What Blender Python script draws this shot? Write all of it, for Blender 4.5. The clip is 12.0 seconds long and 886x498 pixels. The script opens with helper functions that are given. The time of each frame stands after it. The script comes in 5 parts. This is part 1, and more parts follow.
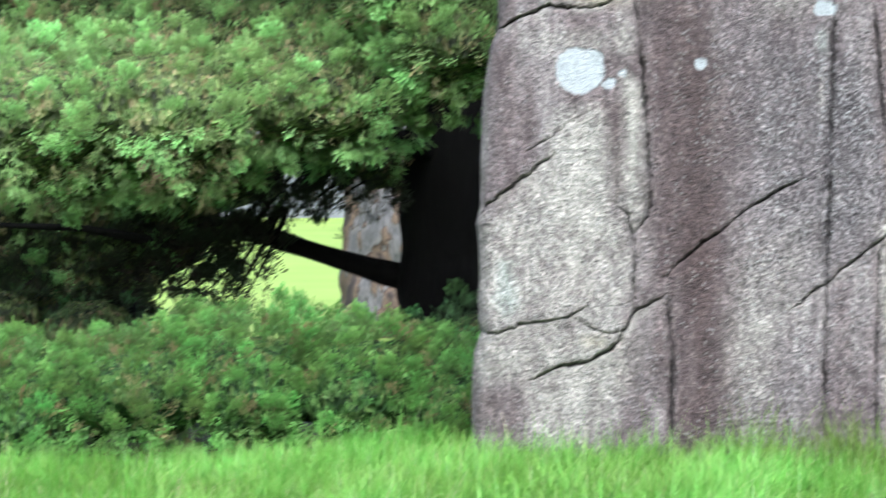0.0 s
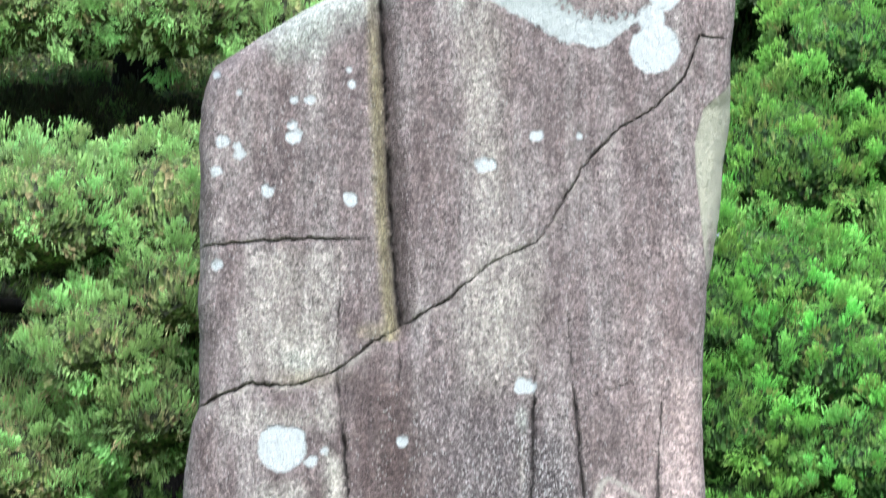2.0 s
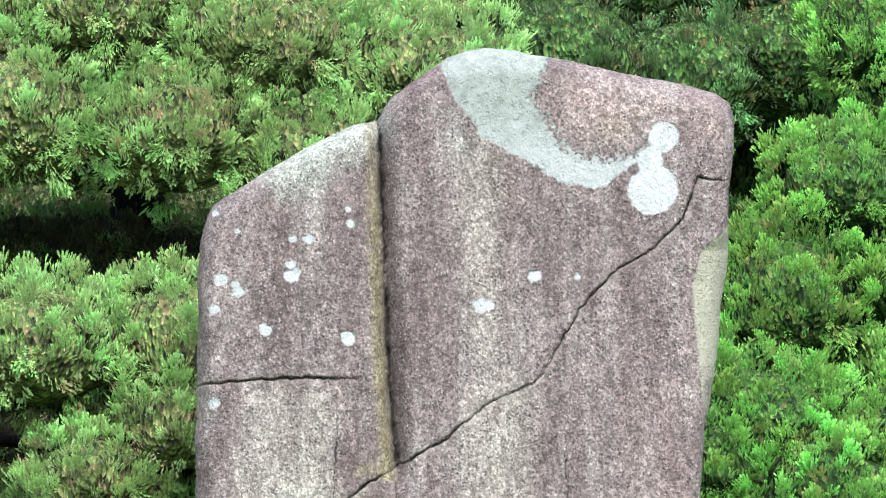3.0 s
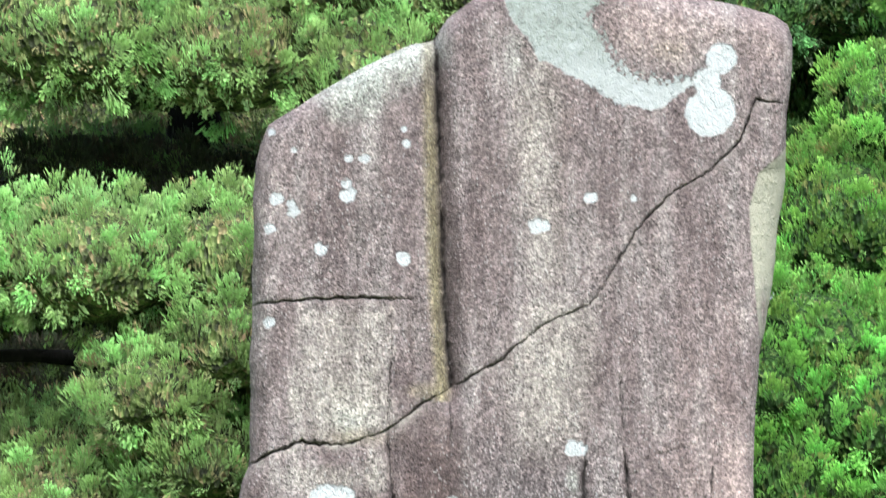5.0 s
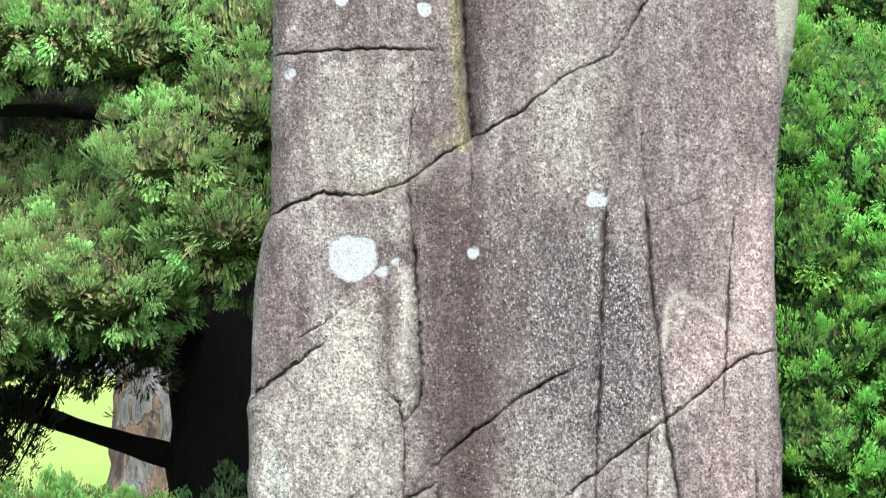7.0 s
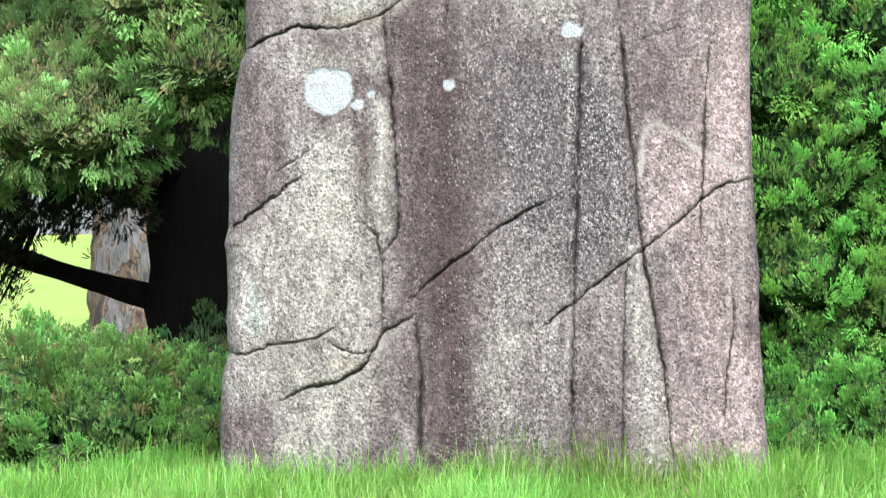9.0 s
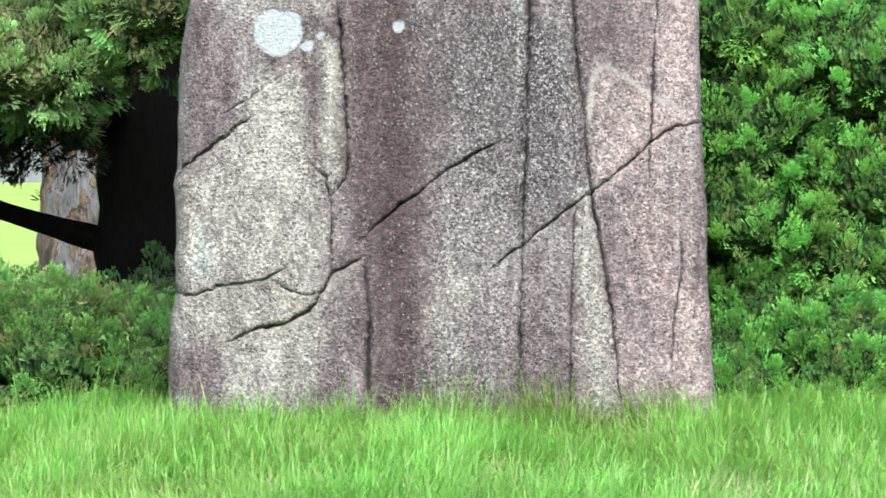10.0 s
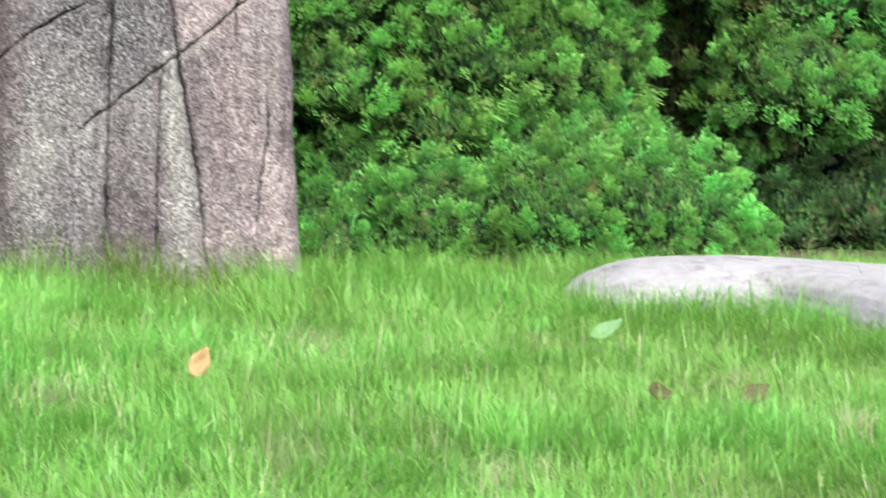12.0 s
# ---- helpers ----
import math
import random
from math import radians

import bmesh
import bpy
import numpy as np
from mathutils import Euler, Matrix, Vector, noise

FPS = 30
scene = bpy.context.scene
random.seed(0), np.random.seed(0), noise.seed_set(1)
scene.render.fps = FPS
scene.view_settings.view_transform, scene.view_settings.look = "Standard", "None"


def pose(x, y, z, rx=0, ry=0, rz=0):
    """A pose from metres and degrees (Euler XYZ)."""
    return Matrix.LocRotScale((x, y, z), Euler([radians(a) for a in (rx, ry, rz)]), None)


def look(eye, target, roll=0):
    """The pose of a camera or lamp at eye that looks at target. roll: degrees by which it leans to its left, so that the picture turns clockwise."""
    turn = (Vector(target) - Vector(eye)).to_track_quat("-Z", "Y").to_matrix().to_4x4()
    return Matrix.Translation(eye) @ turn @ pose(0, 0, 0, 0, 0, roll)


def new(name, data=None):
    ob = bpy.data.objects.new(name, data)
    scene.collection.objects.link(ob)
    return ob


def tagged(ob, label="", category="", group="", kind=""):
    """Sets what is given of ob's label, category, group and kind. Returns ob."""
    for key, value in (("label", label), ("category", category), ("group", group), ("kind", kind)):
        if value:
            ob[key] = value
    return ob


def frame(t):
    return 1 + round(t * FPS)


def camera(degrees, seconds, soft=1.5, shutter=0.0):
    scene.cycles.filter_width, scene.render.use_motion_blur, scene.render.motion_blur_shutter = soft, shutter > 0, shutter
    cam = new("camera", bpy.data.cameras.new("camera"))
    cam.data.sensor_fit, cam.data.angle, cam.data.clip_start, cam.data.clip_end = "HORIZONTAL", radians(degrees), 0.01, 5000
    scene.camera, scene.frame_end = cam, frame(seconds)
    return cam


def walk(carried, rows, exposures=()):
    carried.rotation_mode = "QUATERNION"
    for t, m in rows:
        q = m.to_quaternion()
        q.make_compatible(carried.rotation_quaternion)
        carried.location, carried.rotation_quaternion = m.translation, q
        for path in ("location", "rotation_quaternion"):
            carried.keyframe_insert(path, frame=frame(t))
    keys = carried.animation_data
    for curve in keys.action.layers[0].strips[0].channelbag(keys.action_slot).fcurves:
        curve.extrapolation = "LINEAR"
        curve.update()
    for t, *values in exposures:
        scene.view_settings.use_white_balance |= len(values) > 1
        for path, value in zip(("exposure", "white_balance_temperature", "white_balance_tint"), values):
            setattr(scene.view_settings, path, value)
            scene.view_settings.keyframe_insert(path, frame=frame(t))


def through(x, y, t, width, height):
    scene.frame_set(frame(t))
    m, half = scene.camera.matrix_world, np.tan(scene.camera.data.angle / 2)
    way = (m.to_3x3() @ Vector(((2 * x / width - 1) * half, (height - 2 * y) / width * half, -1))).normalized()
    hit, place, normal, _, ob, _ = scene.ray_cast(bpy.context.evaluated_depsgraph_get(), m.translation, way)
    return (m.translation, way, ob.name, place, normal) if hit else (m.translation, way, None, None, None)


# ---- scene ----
# ---- camera and its way ----
cam = camera(16.0, 12.0, soft=1.15, shutter=0.45)
PATH = [
    (0, (-0.121, -11.300, 1.008), (-1.0744, 0.0058, 0.6790), -0.14),
    (0.5, (-0.121, -11.295, 1.011), (-0.6465, 0.0417, 0.8525), 0.29),
    (1, (-0.120, -11.278, 1.028), (-0.4126, 0.0686, 1.0206), 0.34),
    (1.5, (-0.119, -11.294, 1.104), (-0.1541, 0.0447, 1.4950), -0.47),
    (2, (-0.117, -11.303, 1.127), (0.0004, -0.0025, 2.0309), -0.33),
    (2.5, (-0.134, -11.319, 1.177), (-0.0104, -0.0507, 2.3673), -0.01),
    (2.7, (-0.137, -11.320, 1.199), (0.0110, -0.0680, 2.5121), 0.03),
    (4.3, (-0.149, -11.282, 1.237), (-0.1554, -0.0244, 2.5155), 0.70),
    (4.5, (-0.153, -11.285, 1.231), (-0.2316, -0.0186, 2.4332), 0.71),
    (5, (-0.126, -11.293, 1.210), (-0.1902, -0.0081, 2.2478), 0.55),
    (5.5, (-0.087, -11.286, 1.173), (0.0272, 0.0254, 1.9288), 0.31),
    (6, (-0.074, -11.284, 1.139), (0.0868, 0.0490, 1.5707), 0.26),
    (6.5, (-0.108, -11.269, 1.131), (-0.1595, 0.0712, 1.4183), 0.59),
    (6.7, (-0.116, -11.271, 1.127), (-0.2478, 0.0698, 1.3944), 0.64),
    (8.3, (-0.104, -11.307, 1.082), (-0.2143, 0.0423, 0.9823), 0.18),
    (8.5, (-0.103, -11.295, 1.056), (-0.2147, 0.0528, 0.8863), 0.01),
    (9, (-0.117, -11.293, 1.026), (-0.1718, 0.0531, 0.7507), -0.11),
    (9.5, (-0.120, -11.300, 1.000), (-0.1205, 0.0435, 0.6140), -0.02),
    (10, (-0.109, -11.306, 0.992), (0.0129, 0.0349, 0.5423), 0.19),
    (10.5, (-0.073, -11.341, 0.976), (0.2977, -0.0045, 0.5717), 0.82),
    (11, (-0.035, -11.393, 0.943), (0.8087, -0.0826, 0.5053), 1.38),
    (11.5, (0.000, -11.398, 0.897), (1.1540, -0.1242, 0.2734), 0.96),
    (12, (0.023, -11.383, 0.874), (1.4954, -0.1579, 0.0668), 0.79),
]
EXPOSURES = [(0.0, 1.63, 5850, 9), (0.8, 1.66, 5950, 9), (1.7, 1.74, 5950, 10), (2.6, 1.73, 6200, 10), (4.4, 1.73, 6300, 10), (9.4, 1.72, 6200, 10), (10.4, 1.6, 6150, 9), (11.2, 1.62, 6200, 9), (12.0, 1.6, 6250, 9)]
walk(cam, [(t, look(eye, target, roll)) for t, eye, target, roll in PATH], EXPOSURES)

# ---- sky and sun: bright overcast day ----
SUN_HIGH, SUN_TURN = 51.0, 172.0
world = bpy.data.worlds.new("overcast_sky")
scene.world = world
world.use_nodes = True
wn = world.node_tree.nodes
sky = wn.new("ShaderNodeTexSky")
sky.sky_type = "NISHITA"
sky.sun_disc = False
sky.sun_elevation, sky.sun_rotation = radians(SUN_HIGH), radians(SUN_TURN)
sky.air_density, sky.dust_density, sky.ozone_density = 1.0, 6.0, 1.0
wn["Background"].inputs["Strength"].default_value = 0.14
world.node_tree.links.new(sky.outputs["Color"], wn["Background"].inputs["Color"])

sun = new("sun", bpy.data.lights.new("sun", "SUN"))
sun.data.energy, sun.data.angle, sun.data.color = 2.8, radians(40), (1.0, 0.98, 0.955)
a, h = radians(SUN_TURN), radians(SUN_HIGH)
sun.matrix_world = look((math.sin(a) * math.cos(h) * 30, math.cos(a) * math.cos(h) * 30, math.sin(h) * 30), (0, 0, 0))


# ---- materials ----
def material(name, rough=0.8, spec=0.3):
    m = bpy.data.materials.new(name)
    m.use_nodes = True
    n = m.node_tree.nodes
    b = n["Principled BSDF"]
    b.inputs["Roughness"].default_value = rough
    b.inputs["Specular IOR Level"].default_value = spec
    return m, n, m.node_tree.links, b


def noise_tex(n, l, scale, detail=4.0, rough=0.6, coord=None, stretch=None):
    t = n.new("ShaderNodeTexNoise")
    t.inputs["Scale"].default_value, t.inputs["Detail"].default_value, t.inputs["Roughness"].default_value = scale, detail, rough
    if coord is None:
        coord = n.new("ShaderNodeTexCoord").outputs["Object"]
    if stretch:
        mp = n.new("ShaderNodeMapping")
        mp.inputs["Scale"].default_value = stretch
        l.new(coord, mp.inputs["Vector"])
        coord = mp.outputs["Vector"]
    l.new(coord, t.inputs["Vector"])
    return t.outputs["Fac"]


def ramp(n, l, fac, stops):
    r = n.new("ShaderNodeValToRGB")
    e = r.color_ramp.elements
    while len(e) < len(stops):
        e.new(0.5)
    for el, (p, c) in zip(e, stops):
        el.position = p
        el.color = (*c, 1) if len(c) == 3 else c
    l.new(fac, r.inputs["Fac"])
    return r.outputs["Color"]


def mix(n, l, fac, a, b, mode="MIX"):
    m = n.new("ShaderNodeMix")
    m.data_type, m.blend_type = "RGBA", mode
    for sock, v in ((m.inputs["Factor"], fac), (m.inputs["A"], a), (m.inputs["B"], b)):
        if isinstance(v, (int, float)):
            sock.default_value = v
        elif isinstance(v, tuple):
            sock.default_value = (*v, 1)
        else:
            l.new(v, sock)
    return m.outputs["Result"]


def calc(n, l, op, a, b=0.0, clamp=False):
    m = n.new("ShaderNodeMath")
    m.operation, m.use_clamp = op, clamp
    for sock, v in zip(m.inputs, (a, b)):
        if isinstance(v, (int, float)):
            sock.default_value = v
        else:
            l.new(v, sock)
    return m.outputs[0]


def attr(n, name):
    t = n.new("ShaderNodeAttribute")
    t.attribute_name = name
    return t.outputs["Fac"]


def bump(n, l, b, height, strength, distance):
    t = n.new("ShaderNodeBump")
    t.inputs["Strength"].default_value, t.inputs["Distance"].default_value = strength, distance
    l.new(height, t.inputs["Height"])
    l.new(t.outputs["Normal"], b.inputs["Normal"])


def stone_material():
    m, n, l, b = material("weathered_granite", 0.85, 0.25)
    coord = n.new("ShaderNodeTexCoord").outputs["Object"]
    big = noise_tex(n, l, 2.2, 5, 0.6)
    streak = noise_tex(n, l, 3.0, 5, 0.65, stretch=(2.6, 1.0, 0.4))
    base = ramp(n, l, streak, [(0.36, (0.17, 0.122, 0.121)), (0.5, (0.285, 0.228, 0.226)), (0.64, (0.45, 0.4, 0.385))])
    base = mix(n, l, calc(n, l, "MULTIPLY", big, 0.5), base, (0.31, 0.254, 0.252))
    wob = noise_tex(n, l, 14, 6, 0.7)
    soft = calc(n, l, "SUBTRACT", wob, 0.5)

    def zone(name, colour, much, ragged=0.9):
        """A stained, bleached or overgrown patch with a crumbling edge."""
        nonlocal base
        f = calc(n, l, "ADD", attr(n, name), calc(n, l, "MULTIPLY", soft, ragged))
        f = calc(n, l, "MULTIPLY", f, calc(n, l, "MULTIPLY", attr(n, name), 3.0, True), True)
        base = mix(n, l, calc(n, l, "MULTIPLY", f, much), base, colour)

    zone("grey", (0.21, 0.198, 0.204), 0.72)
    zone("pale", (0.64, 0.6, 0.53), 0.95)
    zone("rosy", (0.68, 0.53, 0.5), 0.95)
    zone("dark", (0.105, 0.068, 0.064), 0.88)
    zone("wash", (0.6, 0.65, 0.58), 0.95)
    zone("ochre", (0.42, 0.365, 0.21), 0.85, 0.6)

    # crystals: cells of their own brightness at two sizes
    def cells(scale, shift, stretch=(1.0, 1.0, 0.8)):
        mp = n.new("ShaderNodeMapping")
        mp.inputs["Location"].default_value, mp.inputs["Scale"].default_value = (shift, shift, shift), stretch
        l.new(coord, mp.inputs["Vector"])
        t = n.new("ShaderNodeTexVoronoi")
        t.inputs["Scale"].default_value = scale
        l.new(mp.outputs["Vector"], t.inputs["Vector"])
        sep = n.new("ShaderNodeSeparateColor")
        l.new(t.outputs["Color"], sep.inputs["Color"])
        return sep.outputs["Red"], sep.outputs["Green"], t.outputs["Distance"]

    ra, rb, dist = cells(118, 0.0)
    _, rd, dist2 = cells(105, 3.7, (1.0, 1.0, 0.62))
    re, rf, _ = cells(165, 8.1)
    grey = attr(n, "grey")
    v3 = noise_tex(n, l, 30, 6, 0.8, stretch=(1.2, 1, 0.8))
    grit = noise_tex(n, l, 95, 3, 0.75)
    spk = ramp(n, l, ra, [(0.0, (0.42, 0.4, 0.41)), (0.35, (0.8, 0.79, 0.79)), (0.7, (1.1, 1.1, 1.1)), (1.0, (1.5, 1.49, 1.48))])
    base = mix(n, l, calc(n, l, "ADD", 0.58, calc(n, l, "MULTIPLY", grey, 0.42), True), base, spk, "MULTIPLY")
    spk2 = ramp(n, l, re, [(0.0, (0.6, 0.58, 0.59)), (0.5, (1.0, 1.0, 1.0)), (1.0, (1.4, 1.39, 1.38))])
    base = mix(n, l, 0.6, base, spk2, "MULTIPLY")
    base = mix(n, l, 0.55, base, ramp(n, l, grit, [(0.36, (0.42, 0.4, 0.4)), (0.5, (0.98, 0.98, 0.98)), (0.64, (1.6, 1.59, 1.57))]), "MULTIPLY")
    mot = ramp(n, l, v3, [(0.36, (0.5, 0.47, 0.48)), (0.52, (1.0, 1.0, 1.0)), (0.66, (1.45, 1.43, 1.41))])
    blot = ramp(n, l, noise_tex(n, l, 9, 5, 0.7, stretch=(1.4, 1, 0.7)), [(0.35, (0.68, 0.645, 0.645)), (0.5, (1.0, 1.0, 1.0)), (0.64, (1.3, 1.3, 1.27))])
    base = mix(n, l, 0.7, base, blot, "MULTIPLY")
    salt = ramp(n, l, rf, [(0.0, (0.2, 0.185, 0.19)), (0.38, (0.6, 0.58, 0.58)), (0.6, (1.2, 1.19, 1.18)), (1.0, (2.0, 1.98, 1.95))])
    base = mix(n, l, calc(n, l, "MULTIPLY", grey, 0.8, True), base, salt, "MULTIPLY")
    base = mix(n, l, 0.6, base, mot, "MULTIPLY")
    # weathered-out pits and standing white feldspar grains
    pitted = calc(n, l, "ADD", rb, calc(n, l, "MULTIPLY", calc(n, l, "SUBTRACT", v3, 0.5), 1.4))
    pit = calc(n, l, "MULTIPLY", calc(n, l, "LESS_THAN", pitted, 0.27), ramp(n, l, dist, [(0.25, (1, 1, 1)), (0.5, (0, 0, 0))]))
    base = mix(n, l, calc(n, l, "MULTIPLY", pit, calc(n, l, "ADD", 0.5, calc(n, l, "MULTIPLY", grey, 0.5)), True), base, (0.05, 0.042, 0.043))
    grains = calc(n, l, "ADD", rd, calc(n, l, "MULTIPLY", calc(n, l, "SUBTRACT", v3, 0.5), 1.0))
    fleck = calc(n, l, "MULTIPLY", calc(n, l, "GREATER_THAN", grains, calc(n, l, "SUBTRACT", 0.84, calc(n, l, "MULTIPLY", grey, 0.2))), ramp(n, l, dist2, [(0.22, (1, 1, 1)), (0.46, (0, 0, 0))]))
    base = mix(n, l, calc(n, l, "MULTIPLY", fleck, calc(n, l, "ADD", 0.38, calc(n, l, "MULTIPLY", grey, 0.4)), True), base, (0.74, 0.71, 0.695))
    zone("cream", (0.56, 0.55, 0.425), 0.92, 0.5)
    # pale lit lips below the cracks, put into the colour, and the flake's rim
    lip = calc(n, l, "MULTIPLY", attr(n, "lip"), calc(n, l, "ADD", calc(n, l, "MULTIPLY", soft, 2.0), 0.7), True)
    base = mix(n, l, calc(n, l, "MULTIPLY", lip, 0.9), base, (0.7, 0.645, 0.57))
    # dark seams: shade that the coarse grooves lack, put into the colour
    gap = calc(n, l, "ADD", attr(n, "seam"), calc(n, l, "MULTIPLY", calc(n, l, "SUBTRACT", noise_tex(n, l, 85, 4, 0.75), 0.5), 1.9))
    gapm = ramp(n, l, gap, [(0.3, (1, 1, 1)), (0.95, (0, 0, 0))])
    base = mix(n, l, calc(n, l, "MULTIPLY", gapm, 0.85), base, (0.04, 0.034, 0.034))
    # lichen crust
    fray = calc(n, l, "SUBTRACT", noise_tex(n, l, 48, 5, 0.8), 0.5)
    edge = calc(n, l, "ADD", attr(n, "lichen"), calc(n, l, "MULTIPLY", fray, calc(n, l, "ADD", 0.03, calc(n, l, "MULTIPLY", attr(n, "ragged"), 0.3))))
    lich = ramp(n, l, calc(n, l, "ADD", calc(n, l, "MULTIPLY", edge, 120), 0.5, True), [(0.0, (0, 0, 0)), (1.0, (1, 1, 1))])
    crust = ramp(n, l, noise_tex(n, l, 60, 5, 0.7), [(0.3, (0.56, 0.585, 0.58)), (0.65, (0.72, 0.755, 0.77))])
    old_crust = ramp(n, l, noise_tex(n, l, 26, 6, 0.75), [(0.3, (0.27, 0.3, 0.275)), (0.48, (0.39, 0.43, 0.4)), (0.68, (0.5, 0.54, 0.52))])
    crust = mix(n, l, attr(n, "old_crust"), crust, old_crust)
    base = mix(n, l, lich, base, crust)
    base = mix(n, l, 1.0, base, (0.338, 0.367, 0.383), "MULTIPLY")
    l.new(base, b.inputs["Base Color"])
    # crumbly relief, smooth where crust covers it
    crumb = noise_tex(n, l, 52, 4, 0.7, stretch=(1.0, 1.0, 0.7))
    rel = calc(n, l, "ADD", calc(n, l, "MULTIPLY", calc(n, l, "SUBTRACT", fleck, pit), 0.35), calc(n, l, "ADD", wob, calc(n, l, "ADD", calc(n, l, "MULTIPLY", grit, 0.7), calc(n, l, "MULTIPLY", crumb, 0.9))))
    rel = calc(n, l, "MULTIPLY", rel, calc(n, l, "SUBTRACT", 1.0, calc(n, l, "MULTIPLY", lich, 0.3)))
    bump(n, l, b, rel, 0.9, 0.012)
    return m


def leafy_material(name, deep, mid, tip, dead, rough=0.6, through=0.35):
    m, n, l, b = material(name, rough, 0.4)
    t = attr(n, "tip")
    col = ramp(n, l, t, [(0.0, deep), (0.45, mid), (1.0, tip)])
    tone = attr(n, "tone")
    col = mix(n, l, calc(n, l, "MULTIPLY", attr(n, "dead"), 1.0, True), col, dead)
    hsv = n.new("ShaderNodeHueSaturation")
    l.new(col, hsv.inputs["Color"])
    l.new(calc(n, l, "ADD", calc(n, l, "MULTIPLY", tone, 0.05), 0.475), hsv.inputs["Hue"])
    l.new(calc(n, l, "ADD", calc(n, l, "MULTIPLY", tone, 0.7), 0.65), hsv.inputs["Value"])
    l.new(hsv.outputs["Color"], b.inputs["Base Color"])
    tr = n.new("ShaderNodeBsdfTranslucent")
    l.new(hsv.outputs["Color"], tr.inputs["Color"])
    mx = n.new("ShaderNodeMixShader")
    mx.inputs[0].default_value = through
    l.new(b.outputs[0], mx.inputs[1])
    l.new(tr.outputs[0], mx.inputs[2])
    l.new(mx.outputs[0], n["Material Output"].inputs["Surface"])
    return m


def simple(name, lo, hi, scale=12, rough=0.85, stretch=None, relief=0.01):
    m, n, l, b = material(name, rough, 0.2)
    f = noise_tex(n, l, scale, 6, 0.65, stretch=stretch)
    l.new(ramp(n, l, f, [(0.3, lo), (0.7, hi)]), b.inputs["Base Color"])
    bump(n, l, b, f, 0.6, relief)
    return m


def patchy_bark():
    """Old bark that comes off in long plates: grey skin, tan and brown beneath."""
    m, n, l, b = material("flaking_bark", 0.85, 0.2)
    f = noise_tex(n, l, 3.6, 3, 0.55, stretch=(1.8, 1.8, 0.8))
    g = noise_tex(n, l, 20, 5, 0.7, stretch=(2.5, 2.5, 0.3))
    a1 = ramp(n, l, f, [(0.4, (0.085, 0.087, 0.093)), (0.475, (0.11, 0.11, 0.114)), (0.49, (0.03, 0.023, 0.02)), (0.52, (0.115, 0.083, 0.062)), (0.6, (0.078, 0.06, 0.048)), (0.63, (0.035, 0.03, 0.029))])
    l.new(mix(n, l, 0.8, a1, ramp(n, l, g, [(0.36, (0.45, 0.45, 0.46)), (0.64, (1.3, 1.3, 1.28))]), "MULTIPLY"), b.inputs["Base Color"])
    bump(n, l, b, calc(n, l, "ADD", g, calc(n, l, "MULTIPLY", f, 3.0)), 0.8, 0.04)
    return m


def boulder_material():
    """Pale bleached rock with thin dark stains."""
    m, n, l, b = material("pale_boulder", 0.9, 0.2)
    f = noise_tex(n, l, 16, 6, 0.7)
    col = ramp(n, l, f, [(0.32, (0.15, 0.146, 0.152)), (0.68, (0.225, 0.222, 0.226))])
    stain = noise_tex(n, l, 7, 6, 0.8, stretch=(1.0, 1.0, 1.6))
    col = mix(n, l, ramp(n, l, stain, [(0.53, (0, 0, 0)), (0.66, (0.8, 0.8, 0.8))]), col, (0.085, 0.075, 0.082))
    l.new(col, b.inputs["Base Color"])
    bump(n, l, b, calc(n, l, "ADD", f, stain), 0.6, 0.02)
    return m


def shaded_inner_material(name, stops):
    """Inner twigs and scale leaves between the sprays, with shade put into the colour."""
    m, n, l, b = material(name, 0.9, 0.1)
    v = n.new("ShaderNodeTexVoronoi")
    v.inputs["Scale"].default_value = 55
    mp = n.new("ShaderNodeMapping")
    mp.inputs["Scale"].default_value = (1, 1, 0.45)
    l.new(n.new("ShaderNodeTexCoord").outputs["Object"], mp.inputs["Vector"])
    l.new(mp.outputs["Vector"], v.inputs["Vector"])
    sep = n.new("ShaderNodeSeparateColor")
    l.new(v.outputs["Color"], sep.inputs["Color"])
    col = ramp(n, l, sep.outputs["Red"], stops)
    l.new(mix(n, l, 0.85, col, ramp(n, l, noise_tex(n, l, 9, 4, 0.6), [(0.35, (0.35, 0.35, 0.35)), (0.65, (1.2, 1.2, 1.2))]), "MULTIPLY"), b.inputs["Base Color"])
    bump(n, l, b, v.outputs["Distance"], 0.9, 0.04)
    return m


STONE = stone_material()
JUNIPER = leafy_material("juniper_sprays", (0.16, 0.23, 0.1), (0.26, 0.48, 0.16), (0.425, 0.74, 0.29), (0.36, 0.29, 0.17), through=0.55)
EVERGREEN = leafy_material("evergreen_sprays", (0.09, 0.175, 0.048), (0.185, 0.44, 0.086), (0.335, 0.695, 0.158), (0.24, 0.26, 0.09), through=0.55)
# darker copy of the juniper sprays, with shade put into its colours
DEEP_JUNIPER = leafy_material("shade_tinted_juniper_sprays", (0.035, 0.06, 0.025), (0.08, 0.18, 0.06), (0.15, 0.36, 0.1), (0.22, 0.16, 0.09))
GRASS = leafy_material("lawn_blades", (0.058, 0.15, 0.021), (0.106, 0.257, 0.033), (0.185, 0.352, 0.078), (0.33, 0.31, 0.19), 0.42, 0.45)
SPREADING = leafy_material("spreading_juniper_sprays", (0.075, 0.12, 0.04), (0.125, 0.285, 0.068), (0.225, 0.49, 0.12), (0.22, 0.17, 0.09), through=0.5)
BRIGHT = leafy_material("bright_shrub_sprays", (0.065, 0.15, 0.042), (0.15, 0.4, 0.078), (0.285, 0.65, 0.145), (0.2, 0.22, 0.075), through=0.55)
